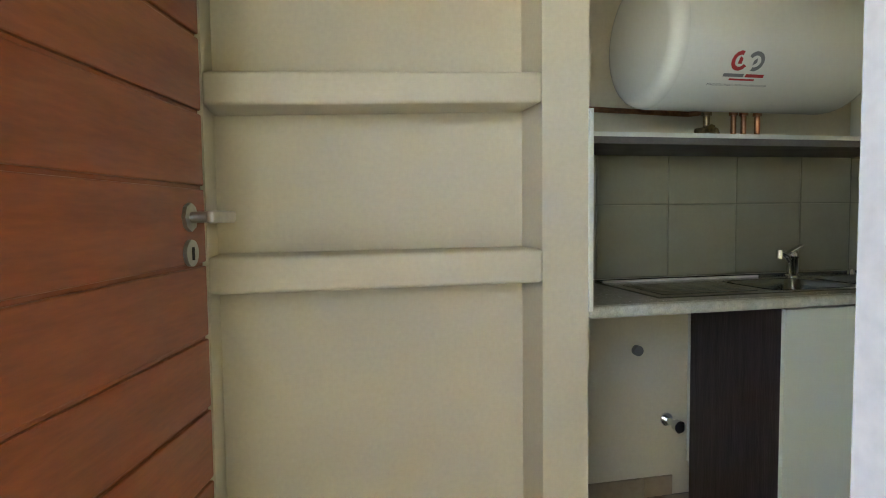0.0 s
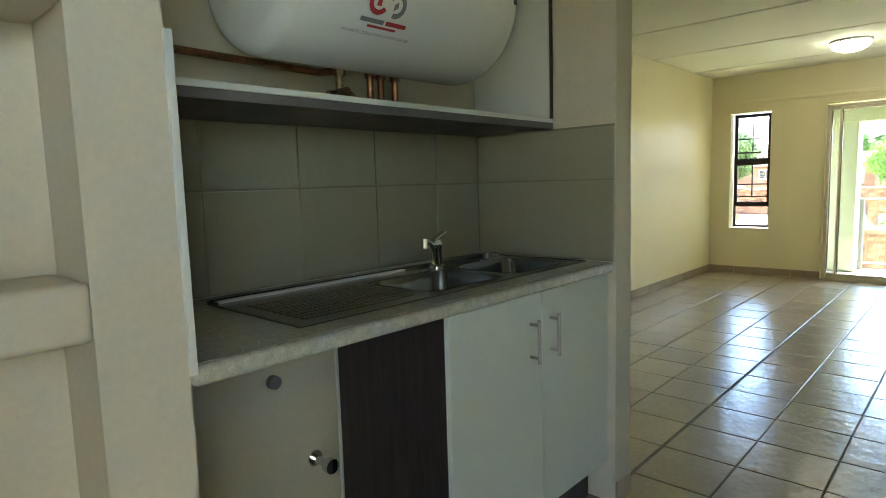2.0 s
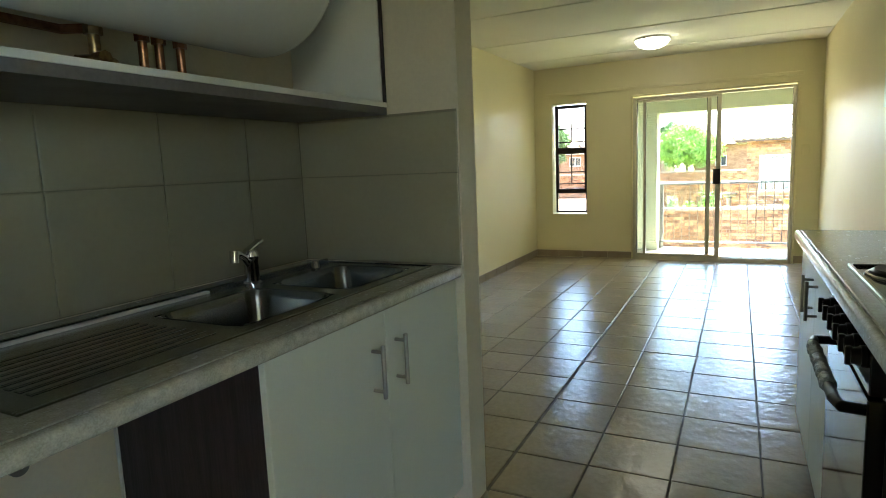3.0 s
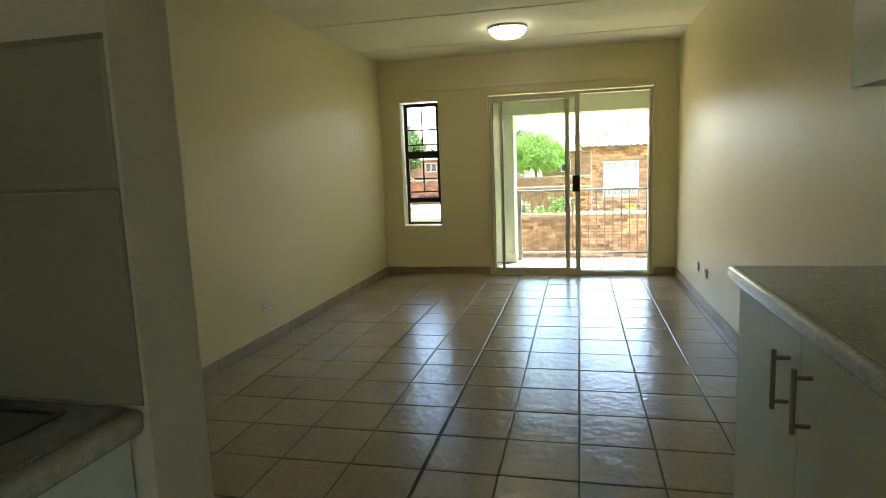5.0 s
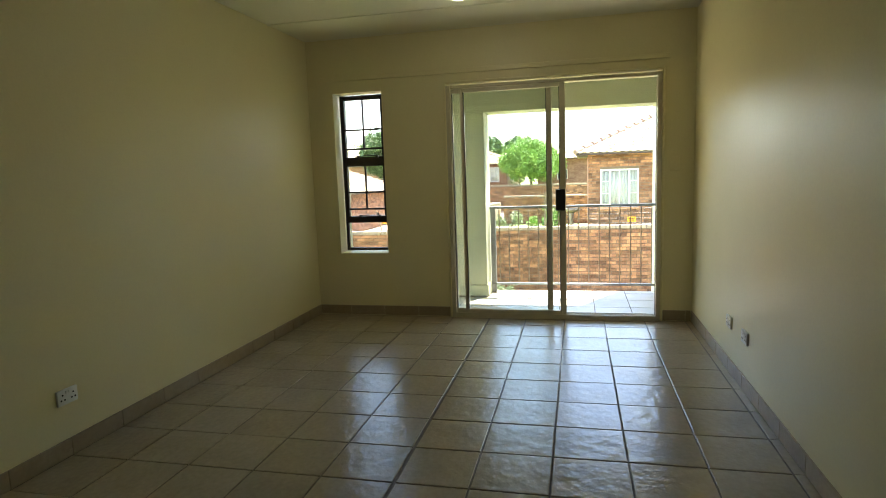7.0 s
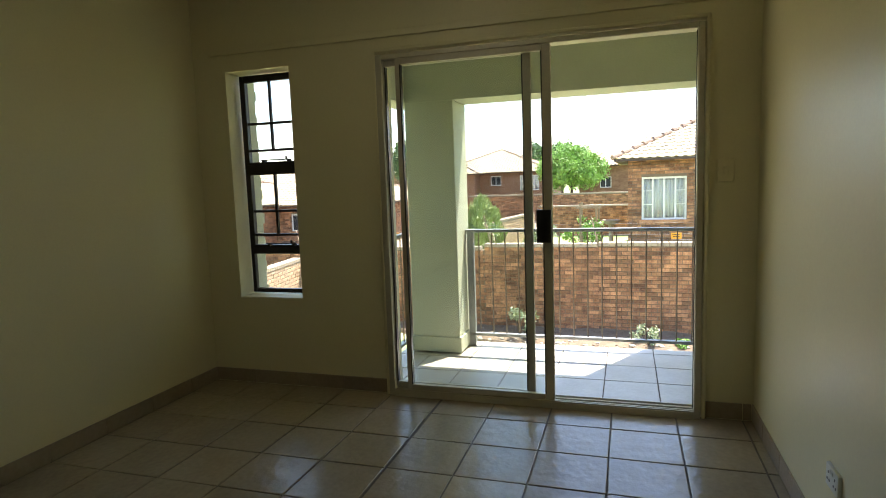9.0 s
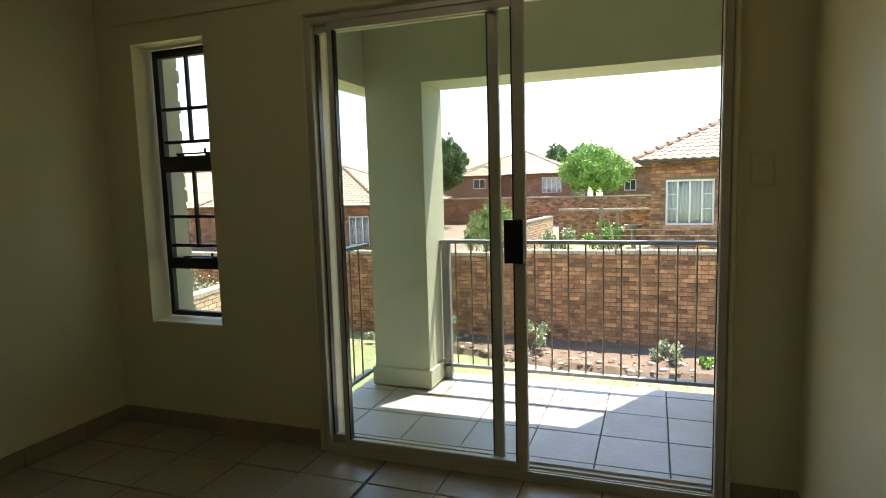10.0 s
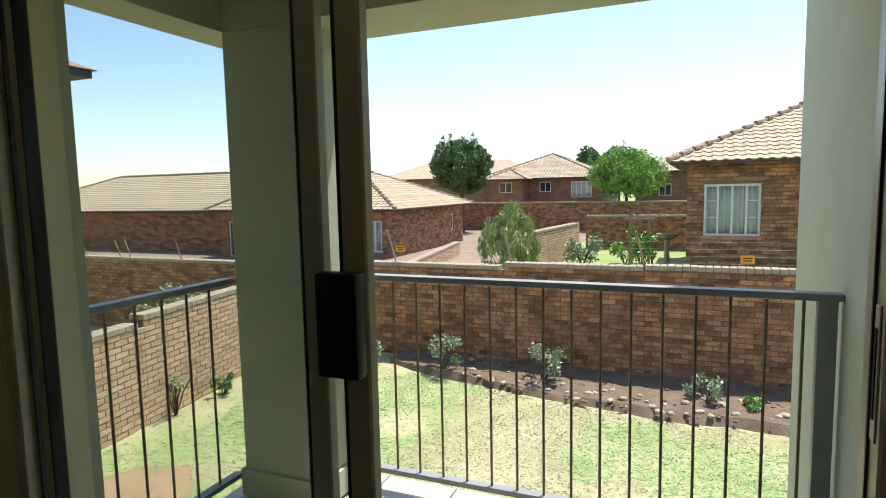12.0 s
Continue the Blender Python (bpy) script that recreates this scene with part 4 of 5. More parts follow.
bm = bmesh.new()
nx, ny = 60, 90
grid = [[bm.verts.new((9.3 + 8.2 * i / nx, -4 + 14.5 * j / ny, GZ + lie(9.3 + 8.2 * i / nx, -4 + 14.5 * j / ny))) for j in range(ny + 1)] for i in range(nx + 1)]
for i in range(nx):
    for j in range(ny):
        bm.faces.new((grid[i][j], grid[i + 1][j], grid[i + 1][j + 1], grid[i][j + 1]))
whole("lawn", bm, LAWN, "patchy dry lawn with worn yellow areas", "lawn", kind="structure", round_off=True)
whole("ground", boxed(-60.0, 900.0, -500.0, 500.0, GZ - 0.6, GZ - 0.09), LAWN, "dry ground that runs to the horizon", "ground", kind="structure")
whole("terrace", boxed(17.6, 900.0, -400.0, 400.0, GZ - 0.05, -1.2), FAR_LAWN, "higher dry lawn behind the garden wall", "ground", kind="structure")


whole("yard_paving", boxed(17.62, 47.5, 5.75, 60.0, -1.25, -1.194), PAVING, "dusty brown brick paving of the neighbouring yards", "paving", kind="structure")


def bed_front(y):
    return 15.6 + 0.1 * max(0, (y - 0.1) / 2.7) + 0.24 * max(0, y - 2.8) + 0.04 * math.sin(y * 3.1)


rng = np.random.default_rng(7)
# grass: single bent blades, thinner where the lawn is worn
n = 110000
gx, gy = rng.uniform(9.45, 17.3, n), rng.uniform(-3.0, 8.7, n)
keep = np.array([(x < bed_front(y) or y > 6.2) and (noise.noise((x * 0.55, y * 0.55, 9)) > -0.28 or rng.random() < 0.25) and not (y > 6.6 and x < 11.5) and y < 7.85 + 0.157 * (x - 11) for x, y in zip(gx, gy)])
gx, gy = gx[keep], gy[keep]
n = len(gx)
gz = np.array([GZ + lie(x, y) for x, y in zip(gx, gy)])
ang, hh, ww = rng.uniform(0, 6.28, n), rng.uniform(0.008, 0.022, n), rng.uniform(0.006, 0.014, n)
lx, ly = rng.normal(0, 0.045, n), rng.normal(0, 0.045, n)
v = np.empty((n, 3, 3))
v[:, 0] = np.stack([gx - ww * np.cos(ang), gy - ww * np.sin(ang), gz], 1)
v[:, 1] = np.stack([gx + ww * np.cos(ang), gy + ww * np.sin(ang), gz], 1)
v[:, 2] = np.stack([gx + lx, gy + ly, gz + hh], 1)
lush = np.array([noise.noise((x * 0.45, y * 0.45, 21)) + 0.5 * noise.noise((x * 1.6, y * 1.6, 3)) + (0.5 if y > 4.4 else 0.0) > 0.2 for x, y in zip(gx, gy)])
for pick, mat, label in ((~lush, GRASS, "short patchy yellow and green grass"), (lush, GRASS_GREEN, "patches of fresh green grass")):
    vv = v[pick]
    me = bpy.data.meshes.new("grass")
    me.from_pydata(vv.reshape(-1, 3).tolist(), [], np.arange(3 * len(vv)).reshape(-1, 3).tolist())
    me.materials.append(mat)
    tagged(new("grass", me), label, "grass", kind="stuff")

# worn earth by the corner of the side wall
bm = bmesh.new()
ring = []
for k in range(40):
    a = 2 * math.pi * k / 40
    r = 1 + 0.18 * noise.noise((math.cos(a) * 1.7, math.sin(a) * 1.7, 5))
    ring.append((11.0 + 1.25 * r * math.cos(a), 6.75 + 0.85 * r * math.sin(a)))
vs = [bm.verts.new((x, y, GZ + lie(x, y) - 0.004)) for x, y in ring]
mid = [bm.verts.new((11.0 + (x - 11.0) * 0.6, 6.75 + (y - 6.75) * 0.6, GZ + lie(x, y) + 0.022)) for x, y in ring]
hub = bm.verts.new((11.0, 6.75, GZ + lie(11.0, 6.75) + 0.03))
for k in range(40):
    j = (k + 1) % 40
    bm.faces.new((vs[k], vs[j], mid[j], mid[k]))
    bm.faces.new((mid[k], mid[j], hub))
whole("bare_earth", bm, BARE_EARTH, "worn patch of bare brown earth on the lawn", "earth", kind="structure", round_off=True)

# planting bed along the garden wall
bm = bmesh.new()
cols = 70
rows_ = []
for j in range(cols + 1):
    y = -3.5 + 9.9 * j / cols
    f = bed_front(y)
    rows_.append([bm.verts.new((f + (BACKX - f) * k / 10, y, GZ + 0.07 + (0.03 if 0 < k else -0.11) + 0.05 * noise.noise((f + k * 0.7, y * 3, 2)) * (k > 0))) for k in range(11)])
for a, b in zip(rows_, rows_[1:]):
    for k in range(10):
        bm.faces.new((a[k], a[k + 1], b[k + 1], b[k]))
whole("flower_bed", bm, SOIL, "bare brown soil bed along the garden wall", "flower bed", kind="structure", round_off=True)

stone_meshes = []
for k in range(4):
    b = bmesh.new()
    bmesh.ops.create_icosphere(b, subdivisions=2, radius=1)
    for vert in b.verts:
        vert.co *= 1 + 0.5 * noise.noise(vert.co * 1.5 + Vector((k * 5, 0, 0)))
        vert.co.z *= 0.55
    me = finish("stone", b, STONE)
    for p in me.polygons:
        p.use_smooth = True
    stone_meshes.append(me)
for k in range(70):
    y = -1.6 + 7.2 * (k + random.uniform(-0.5, 0.5)) / 70
    x = bed_front(y) + random.uniform(0.05, 0.95)
    s = new("stone", stone_meshes[k % 4])
    tagged(s, "pale rough garden stone on the soil bed", "stone", "stones in the bed")
    sc = random.uniform(0.02, 0.06)
    s.matrix_world = pose(x, y, GZ + 0.10 + sc * 0.2, 0, 0, random.uniform(0, 360)) @ Matrix.Diagonal((sc * 1.3, sc, sc, 1))


clods = bmesh.new()
for k in range(420):
    y = random.uniform(-2.0, 6.2)
    x = random.uniform(bed_front(y) + 0.02, BACKX - 0.1)
    r = random.uniform(0.012, 0.045)
    bmesh.ops.create_icosphere(clods, subdivisions=1, radius=r, matrix=Matrix.Translation((x, y, GZ + 0.095)) @ Matrix.Rotation(random.uniform(0, 6), 4, "Z") @ Matrix.Diagonal((1.3, 1, 0.6, 1)))
for v in clods.verts:
    v.co += Vector((random.uniform(-1, 1), random.uniform(-1, 1), random.uniform(-1, 1))) * 0.006
whole("soil_clods", clods, SOIL, "loose brown clods on the soil bed", "soil", kind="stuff")


def leaf_cloud(centres, per, size, flat=0.5, aspect=0.5, rise=0.0):
    """Many small pointed leaves scattered round clumps (x, y, z, radius); one mesh."""
    vs, fs = [], []
    largest = max(c[3] for c in centres)
    for cx, cy, cz, r in centres:
        n = max(14, int(per * (r / largest) ** 2))
        d = rng.normal(size=(n, 3))
        d /= np.linalg.norm(d, axis=1)[:, None]
        p = np.array((cx, cy, cz)) + d * (r * rng.uniform(0.12, 1.2, n) ** 0.7)[:, None]
        u = rng.normal(size=(n, 3)) + d * flat + np.array((0, 0, rise))
        u /= np.linalg.norm(u, axis=1)[:, None]
        w = np.cross(u, rng.normal(size=(n, 3)))
        w /= np.linalg.norm(w, axis=1)[:, None]
        s = (size * rng.uniform(0.6, 1.3, n))[:, None]
        quad = np.stack([p - u * s, p + w * s * aspect, p + u * s, p - w * s * aspect], 1)
        base = len(vs)
        vs += quad.reshape(-1, 3).tolist()
        fs += (base + np.arange(4 * n).reshape(-1, 4)).tolist()
    me = bpy.data.meshes.new("crown")
    me.from_pydata(vs, [], fs)
    return me


def tree(name, x, y, z0, crown_z, rx, rz, leaf, label, clumps=34, per=170, size=0.09, trunk=0.12, category="tree", sub=0.36, seed=1, aspect=0.5, rise=0.0, shoots=0, low=-0.85):
    """A tapered trunk, limbs that end in clumps, and a crown of leaves."""
    g = random.Random(seed)
    t = thing(name, (x, y, z0), label, category)
    b = bmesh.new()
    fork = crown_z - rz * 0.75
    rod(b, (x, y, z0 - 0.05), (x + g.uniform(-.05, .05), y, fork), trunk, 10, trunk * 0.7)
    centres = []
    for k in range(clumps):
        a, h = g.uniform(0, 6.283), g.uniform(low, 1.0)
        rr = math.sqrt(max(0.05, 1 - h * h)) * g.uniform(0.4, 0.98)
        c = (x + rx * rr * math.cos(a), y + rx * rr * math.sin(a), crown_z + rz * h * 0.82)
        centres.append((*c, rx * sub * g.uniform(0.7, 1.2)))
        if k < 9:
            rod(b, (x, y, fork - trunk), c, trunk * 0.45, 6, trunk * 0.12)
    # thin shoots that break the outline
    for k in range(shoots):
        a, h = g.uniform(0, 6.283), g.uniform(-0.5, 1.0)
        rr = math.sqrt(max(0.02, 1 - h * h)) * g.uniform(0.9, 1.1)
        c = Vector((x + rx * rr * math.cos(a), y + rx * rr * math.sin(a), crown_z + rz * h * g.uniform(0.85, 1.1)))
        tip = c + Vector((g.uniform(-.1, .1), g.uniform(-.1, .1), 1)) * rx * g.uniform(0.05, 0.3)
        centres += [(*c, rx * 0.17), (*tip, rx * 0.08)]
    part("trunk", b, BARK, t)
    me = leaf_cloud(centres, per, size, 0.5, aspect, rise)
    me.materials.append(leaf)
    me.transform(Matrix.Translation(-BASE[t.name]))
    ob = new("crown", me)
    ob.parent = t
    return t


def shrub(x, y, z0, r, h, leaf, label, per=60, clumps=9, size=0.035, seed=1, name="shrub"):
    g = random.Random(seed)
    t = thing(name, (x, y, z0), label, "shrub")
    b = bmesh.new()
    centres = []
    for k in range(clumps):
        c = (x + g.uniform(-r, r), y + g.uniform(-r, r), z0 + h * g.uniform(0.35, 1.0))
        tube(b, [(x + g.uniform(-.03, .03), y, z0 - 0.03), ((x + c[0]) / 2, (y + c[1]) / 2, z0 + (c[2] - z0) * 0.6), c], 0.006 + 0.006 * h, 5)
        centres.append((*c, r * 0.42))
    part("stem", b, BARK, t)
    me = leaf_cloud(centres, per, size)
    me.materials.append(leaf)
    me.transform(Matrix.Translation(-BASE[t.name]))
    ob = new("foliage", me)
    ob.parent = t
    return t


shrub(16.55, 5.2, GZ + 0.04, 0.26, 0.62, LEAF_GREY, "young rose bush with pale leaves in the soil bed", seed=3)
shrub(16.5, 3.4, GZ + 0.04, 0.27, 0.62, LEAF_GREY, "young rose bush with pale leaves in the soil bed", seed=4, per=80)
shrub(16.45, 0.97, GZ + 0.04, 0.22, 0.32, LEAF_GREY, "low rose bush with pale leaves in the soil bed", seed=5)
shrub(16.3, 0.3, GZ + 0.04, 0.16, 0.2, LEAF, "small low green plant in the soil bed", seed=6, clumps=5)
shrub(16.6, 6.6, GZ + 0.02, 0.22, 0.4, LEAF_GREY, "small grey-green plant by the garden wall", seed=8, clumps=5)
shrub(14.4, 8.2, GZ, 0.2, 0.28, LEAF_DARK, "small dark plant at the foot of the wall", seed=9, clumps=5)
shrub(13.4, 8.2, GZ, 0.18, 0.6, LEAF_GREY, "sparse dry creeper stems against the sunlit pale brick wall", seed=10, per=8, clumps=12)
shrub(15.6, 10.6, GZ, 0.55, 1.35, LEAF_GREY, "pale green shrub behind the side wall", seed=11, per=120, clumps=12)
shrub(13.2, 10.2, GZ, 0.5, 1.0, LEAF_GREY, "pale green shrub behind the side wall", seed=12, per=110, clumps=10)


# ---- brickwork ----
def brick_boxes(length, z0, z1, holes, bl=0.222, bh=0.073, joint=0.011):
    """Places of running-bond bricks over a wall face, with openings left free."""
    out, row, z = [], 0, z0
    while z + bh <= z1 + 0.02:
        u = -(bl + joint) / 2 if row % 2 else 0.0
        while u < length:
            a, b = max(u, 0.0), min(u + bl, length)
            for h0, h1, hz0, hz1 in holes:
                if hz0 - 0.03 < z + bh / 2 < hz1 + 0.03:
                    if a >= h0 - 1e-6 and b <= h1 + 1e-6:
                        b = a
                    elif a < h0 < b:
                        b = h0
                    elif a < h1 < b:
                        a = h1
            if b - a > 0.03:
                out.append((a, b, z, min(z + bh, z1)))
            u += bl + joint
        z += bh + joint
        row += 1
    return out


def brick_face(owner, p, way, length, z0, z1, mat, holes=(), single=0, single_from=0.0, depth=0.012, joint_mat=None):
    """Bricks proud of a wall face that starts at p and runs along way; the first few picked by a stretch are parts of their own."""
    way = Vector((*way, 0)).normalized()
    out = Vector((way.y, -way.x, 0))
    p = Vector((*p, 0))
    cells = brick_boxes(length, z0, z1, holes)
    near = []
    if single:
        order = sorted(range(len(cells)), key=lambda i: abs((cells[i][0] + cells[i][1]) / 2 - single_from))[:single]
        near = [cells[i] for i in order]
        chosen = set(order)
        cells = [c for i, c in enumerate(cells) if i not in chosen]
    base = BASE[owner.name]
    vs, fs = [], []
    for a, b, c, d in cells:
        lift = depth + random.uniform(-0.003, 0.003)
        k = len(vs)
        for u, z, o in ((a, c, 0), (b, c, 0), (b, d, 0), (a, d, 0), (a + .004, c + .004, lift), (b - .004, c + .004, lift), (b - .004, d - .004, lift), (a + .004, d - .004, lift)):
            q = p + way * u + out * o - base
            vs.append((q.x, q.y, z - base.z))
        fs += [(k + 4, k + 5, k + 6, k + 7), (k, k + 1, k + 5, k + 4), (k + 1, k + 2, k + 6, k + 5), (k + 2, k + 3, k + 7, k + 6), (k + 3, k, k + 4, k + 7)]
    me = bpy.data.meshes.new("brickwork")
    me.from_pydata(vs, [], fs)
    me.materials.append(mat)
    ob = new("brickwork", me)
    ob.parent = owner
    tagged(ob, kind="stuff")
    turn = Matrix(((way.x, 0, out.x, 0), (way.y, 0, out.y, 0), (0, 1, 0, 0), (0, 0, 0, 1)))
    for a, b, c, d in near:
        ob = new("brick", tile_mesh("brick", b - a, d - c, depth, joint_mat or mat, 0.004, 0.004))
        ob.parent = owner
        ob.matrix_local = Matrix.Translation(p + way * a + out * (depth + random.uniform(-0.003, 0.003)) + Vector((0, 0, c)) - base) @ turn


def garden_wall(p, q, z0, z1, mat, label, coping_mat, thick=0.2, single=0, single_from=0.0, piece_mat=None, name="garden_wall"):
    """A free-standing brick wall from p to q whose brick face looks to the right of that way; a header course tops it."""
    p2, q2 = Vector((*p, 0)), Vector((*q, 0))
    way = (q2 - p2).normalized()
    out = Vector((way.y, -way.x, 0))
    w = thing(name, (p2.x, p2.y, z0), label, "wall")
    n = (q2 - p2).length
    m = Matrix.Translation(p2) @ Matrix(((way.x, -out.x, 0, 0), (way.y, -out.y, 0, 0), (0, 0, 1, 0), (0, 0, 0, 1)))
    b = boxed(0, n, 0, thick, z0 - 0.2, z1 - 0.08)
    bmesh.ops.transform(b, matrix=m, verts=b.verts)
    part("core", b, MORTAR, w)
    brick_face(w, p, way.xy, n, z0, z1 - 0.08, mat, single=single, single_from=single_from, joint_mat=piece_mat)
    cop = tile_mesh("coping_brick", 0.105, thick + 0.05, 0.075, coping_mat, 0.006, 0.006)
    for k in range(int(n / 0.115)):
        ob = new("coping_brick", cop)
        ob.parent = w
        ob.matrix_local = Matrix.Translation(-BASE[w.name]) @ m @ Matrix.Translation((k * 0.115, -0.025, z1 + random.uniform(-0.003, 0.003))) @ pose(0, 0, 0, random.gauss(0, 0.6), random.gauss(0, 0.6), random.gauss(0, 0.6))
    return w


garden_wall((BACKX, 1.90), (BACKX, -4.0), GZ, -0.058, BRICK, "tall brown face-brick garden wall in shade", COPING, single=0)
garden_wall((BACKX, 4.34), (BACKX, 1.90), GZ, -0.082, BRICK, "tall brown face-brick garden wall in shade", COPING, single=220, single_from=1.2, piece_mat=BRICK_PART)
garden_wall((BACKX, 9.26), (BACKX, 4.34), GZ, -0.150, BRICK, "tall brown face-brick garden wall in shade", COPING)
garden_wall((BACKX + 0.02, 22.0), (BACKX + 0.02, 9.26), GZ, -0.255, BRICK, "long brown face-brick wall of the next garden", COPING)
garden_wall((13.0, 8.262), (BACKX, 8.95), GZ, -0.41, BRICK_SUNLIT, "brick wall between two gardens, coloured pale as in sun", COPING)
garden_wall((9.6, 7.73), (13.0, 8.262), GZ, -0.50, BRICK_SUNLIT, "brick wall coloured pale as in sun, one step lower", COPING)


# ---- houses ----
def roof_slope(owner, a, b, rise_dir, run, pitch, planes, mat, course=0.23, width=0.215):
    """Rows of rolled tiles over one slope that starts at the eave a to b and climbs along rise_dir; planes (point, normal) cut it."""
    a, b = Vector(a), Vector(b)
    along, up = (b - a).normalized(), Vector((*rise_dir, 0)).normalized()
    length = (b - a).length
    slope = up * math.cos(pitch) + Vector((0, 0, math.sin(pitch)))
    nrm = along.cross(slope).normalized()
    if nrm.z < 0:
        nrm = -nrm
    rows_n, cols_n = math.ceil(run / math.cos(pitch) / course), math.ceil(length / width)
    profile = [(0.0, 0.0), (0.2, 0.02), (0.42, 0.02), (0.6, 0.0), (0.8, -0.003)]
    bm = bmesh.new()
    for r in range(rows_n):
        low, high = [], []
        for c in range(cols_n):
            for u, h in profile:
                q = a + along * ((c + u) * width)
                low.append(bm.verts.new(q + slope * (r * course) + nrm * (h + 0.024)))
                high.append(bm.verts.new(q + slope * ((r + 1.06) * course) + nrm * (h + 0.004)))
        skirt = [bm.verts.new(vv.co - nrm * 0.022) for vv in low]
        for i in range(len(low) - 1):
            bm.faces.new((low[i], low[i + 1], high[i + 1], high[i]))
            bm.faces.new((skirt[i], skirt[i + 1], low[i + 1], low[i]))
    for co, no in planes:
        bmesh.ops.bisect_plane(bm, geom=list(bm.verts) + list(bm.edges) + list(bm.faces), plane_co=co, plane_no=no, clear_outer=True)
    ob = part("roof_slope", bm, mat, owner)
    tagged(ob, kind="stuff")
    return ob


def hip_house(x0, x1, y0, y1, ground, eave, pitch_deg, label, windows=(), over=0.35, bricks=True, tiles=True, mat=BRICK, sides=("front",), doors=(), ridges=True):
    """A brick house with a hipped tile roof; windows (side, u0, u1, z0, z1, panes, curtain) sit in the front (x0) or side (y0) wall."""
    h = thing("house", ((x0 + x1) / 2, (y0 + y1) / 2, ground), label, "house")
    holes_f = [(y1 - w[2], y1 - w[1], w[3], w[4]) for w in windows if w[0] == "front"]
    holes_s = [(w[1] - x0, w[2] - x0, w[3], w[4]) for w in windows if w[0] == "side"]
    t = 0.2
    # wall cores, left open where the windows are
    cuts = [w[1:5] for w in windows if w[0] == "front"]
    bm = plate(bmesh.new(), (y0, y1), (ground - 0.2, eave), cuts, x0, x0 + t, TO_X)
    part("front_wall", bm, MORTAR if bricks else mat, h)
    cuts = [w[1:5] for w in windows if w[0] == "side"]
    bm = plate(bmesh.new(), (x0 + t, x1), (ground - 0.2, eave), cuts, y0, y0 + t, TO_Y)
    part("side_wall", bm, MORTAR if bricks else mat, h)
    bm = boxed(x1 - t, x1, y0 + t, y1, ground - 0.2, eave)
    box(bm, x0 + t, x1 - t, y1 - t, y1, ground - 0.2, eave)
    part("rear_wall", bm, mat, h)
    if bricks:
        low = max(ground, -1.3)
        brick_face(h, (x0, y1), (0, -1), y1 - y0, low, eave, mat, holes_f)
        brick_face(h, (x0, y0), (1, 0), x1 - x0, low, eave, mat, holes_s)
    part("ceiling_board", boxed(x0 - over, x1 + over, y0 - over, y1 + over, eave + 0.005, eave + 0.02), EAVE_DARK, h)
    # dark strip drawn as the shadow under the tile edge, not a real board
    bm = bmesh.new()
    for bx in ((x0 - over - 0.02, x0 - over, y0 - over, y1 + over), (x0 - over, x1 + over, y0 - over - 0.02, y0 - over)):
        box(bm, *bx, eave - 0.045, eave + 0.03)
    part("fascia", bm, EAVE_DARK, h)
    pitch = radians(pitch_deg)
    X0, X1, Y0, Y1, z = x0 - over - 0.04, x1 + over + 0.04, y0 - over - 0.04, y1 + over + 0.04, eave + 0.02
    half = min(X1 - X0, Y1 - Y0) / 2
    ridge = z + half * math.tan(pitch)
    c0, c1, c2, c3 = Vector((X0, Y0, z)), Vector((X1, Y0, z)), Vector((X1, Y1, z)), Vector((X0, Y1, z))
    if X1 - X0 <= Y1 - Y0:
        r0, r1 = Vector(((X0 + X1) / 2, Y0 + half, ridge)), Vector(((X0 + X1) / 2, Y1 - half, ridge))
        hips = ((c0, r0), (c1, r0), (c2, r1), (c3, r1))
    else:
        r0, r1 = Vector((X0 + half, (Y0 + Y1) / 2, ridge)), Vector((X1 - half, (Y0 + Y1) / 2, ridge))
        hips = ((c0, r0), (c1, r1), (c2, r1), (c3, r0))
    def plane(corner, inward):
        """The upright plane over a hip, looking away from the slope that stays."""
        c, r = next((p, q) for p, q in hips if p == corner)
        d = (r - c).xy.normalized()
        no = Vector((d.y, -d.x, 0))
        return (c, -no if no.dot(Vector(inward)) > 0 else no)
    mid = Vector(((X0 + X1) / 2, (Y0 + Y1) / 2, z))
    cap = ((0, 0, ridge), (0, 0, 1))
    if tiles:
        roof_slope(h, c3, c0, (1, 0), half, pitch, [plane(c0, (0, 1, 0)), plane(c3, (0, -1, 0)), cap], ROOF_TILE)
        roof_slope(h, c0, c1, (0, 1), half, pitch, [plane(c0, (1, 0, 0)), plane(c1, (-1, 0, 0)), cap], ROOF_TILE)
    bm = bmesh.new()
    vs = [bm.verts.new(q) for q in (c0, c1, c2, c3)]
    if X1 - X0 <= Y1 - Y0:
        a, b = bm.verts.new(r0), bm.verts.new(r1)
        for f in ((vs[0], vs[1], a), (vs[1], vs[2], b, a), (vs[2], vs[3], b), (vs[3], vs[0], a, b)):
            bm.faces.new(f)
    else:
        a, b = bm.verts.new(r0), bm.verts.new(r1)
        for f in ((vs[0], vs[1], b, a), (vs[1], vs[2], b), (vs[2], vs[3], a, b), (vs[3], vs[0], a)):
            bm.faces.new(f)
    bmesh.ops.translate(bm, verts=bm.verts, vec=(0, 0, -0.02))
    bmesh.ops.recalc_face_normals(bm, faces=bm.faces)
    part("roof", bm, ROOF_TILE, h, "pale brown concrete tile roof")
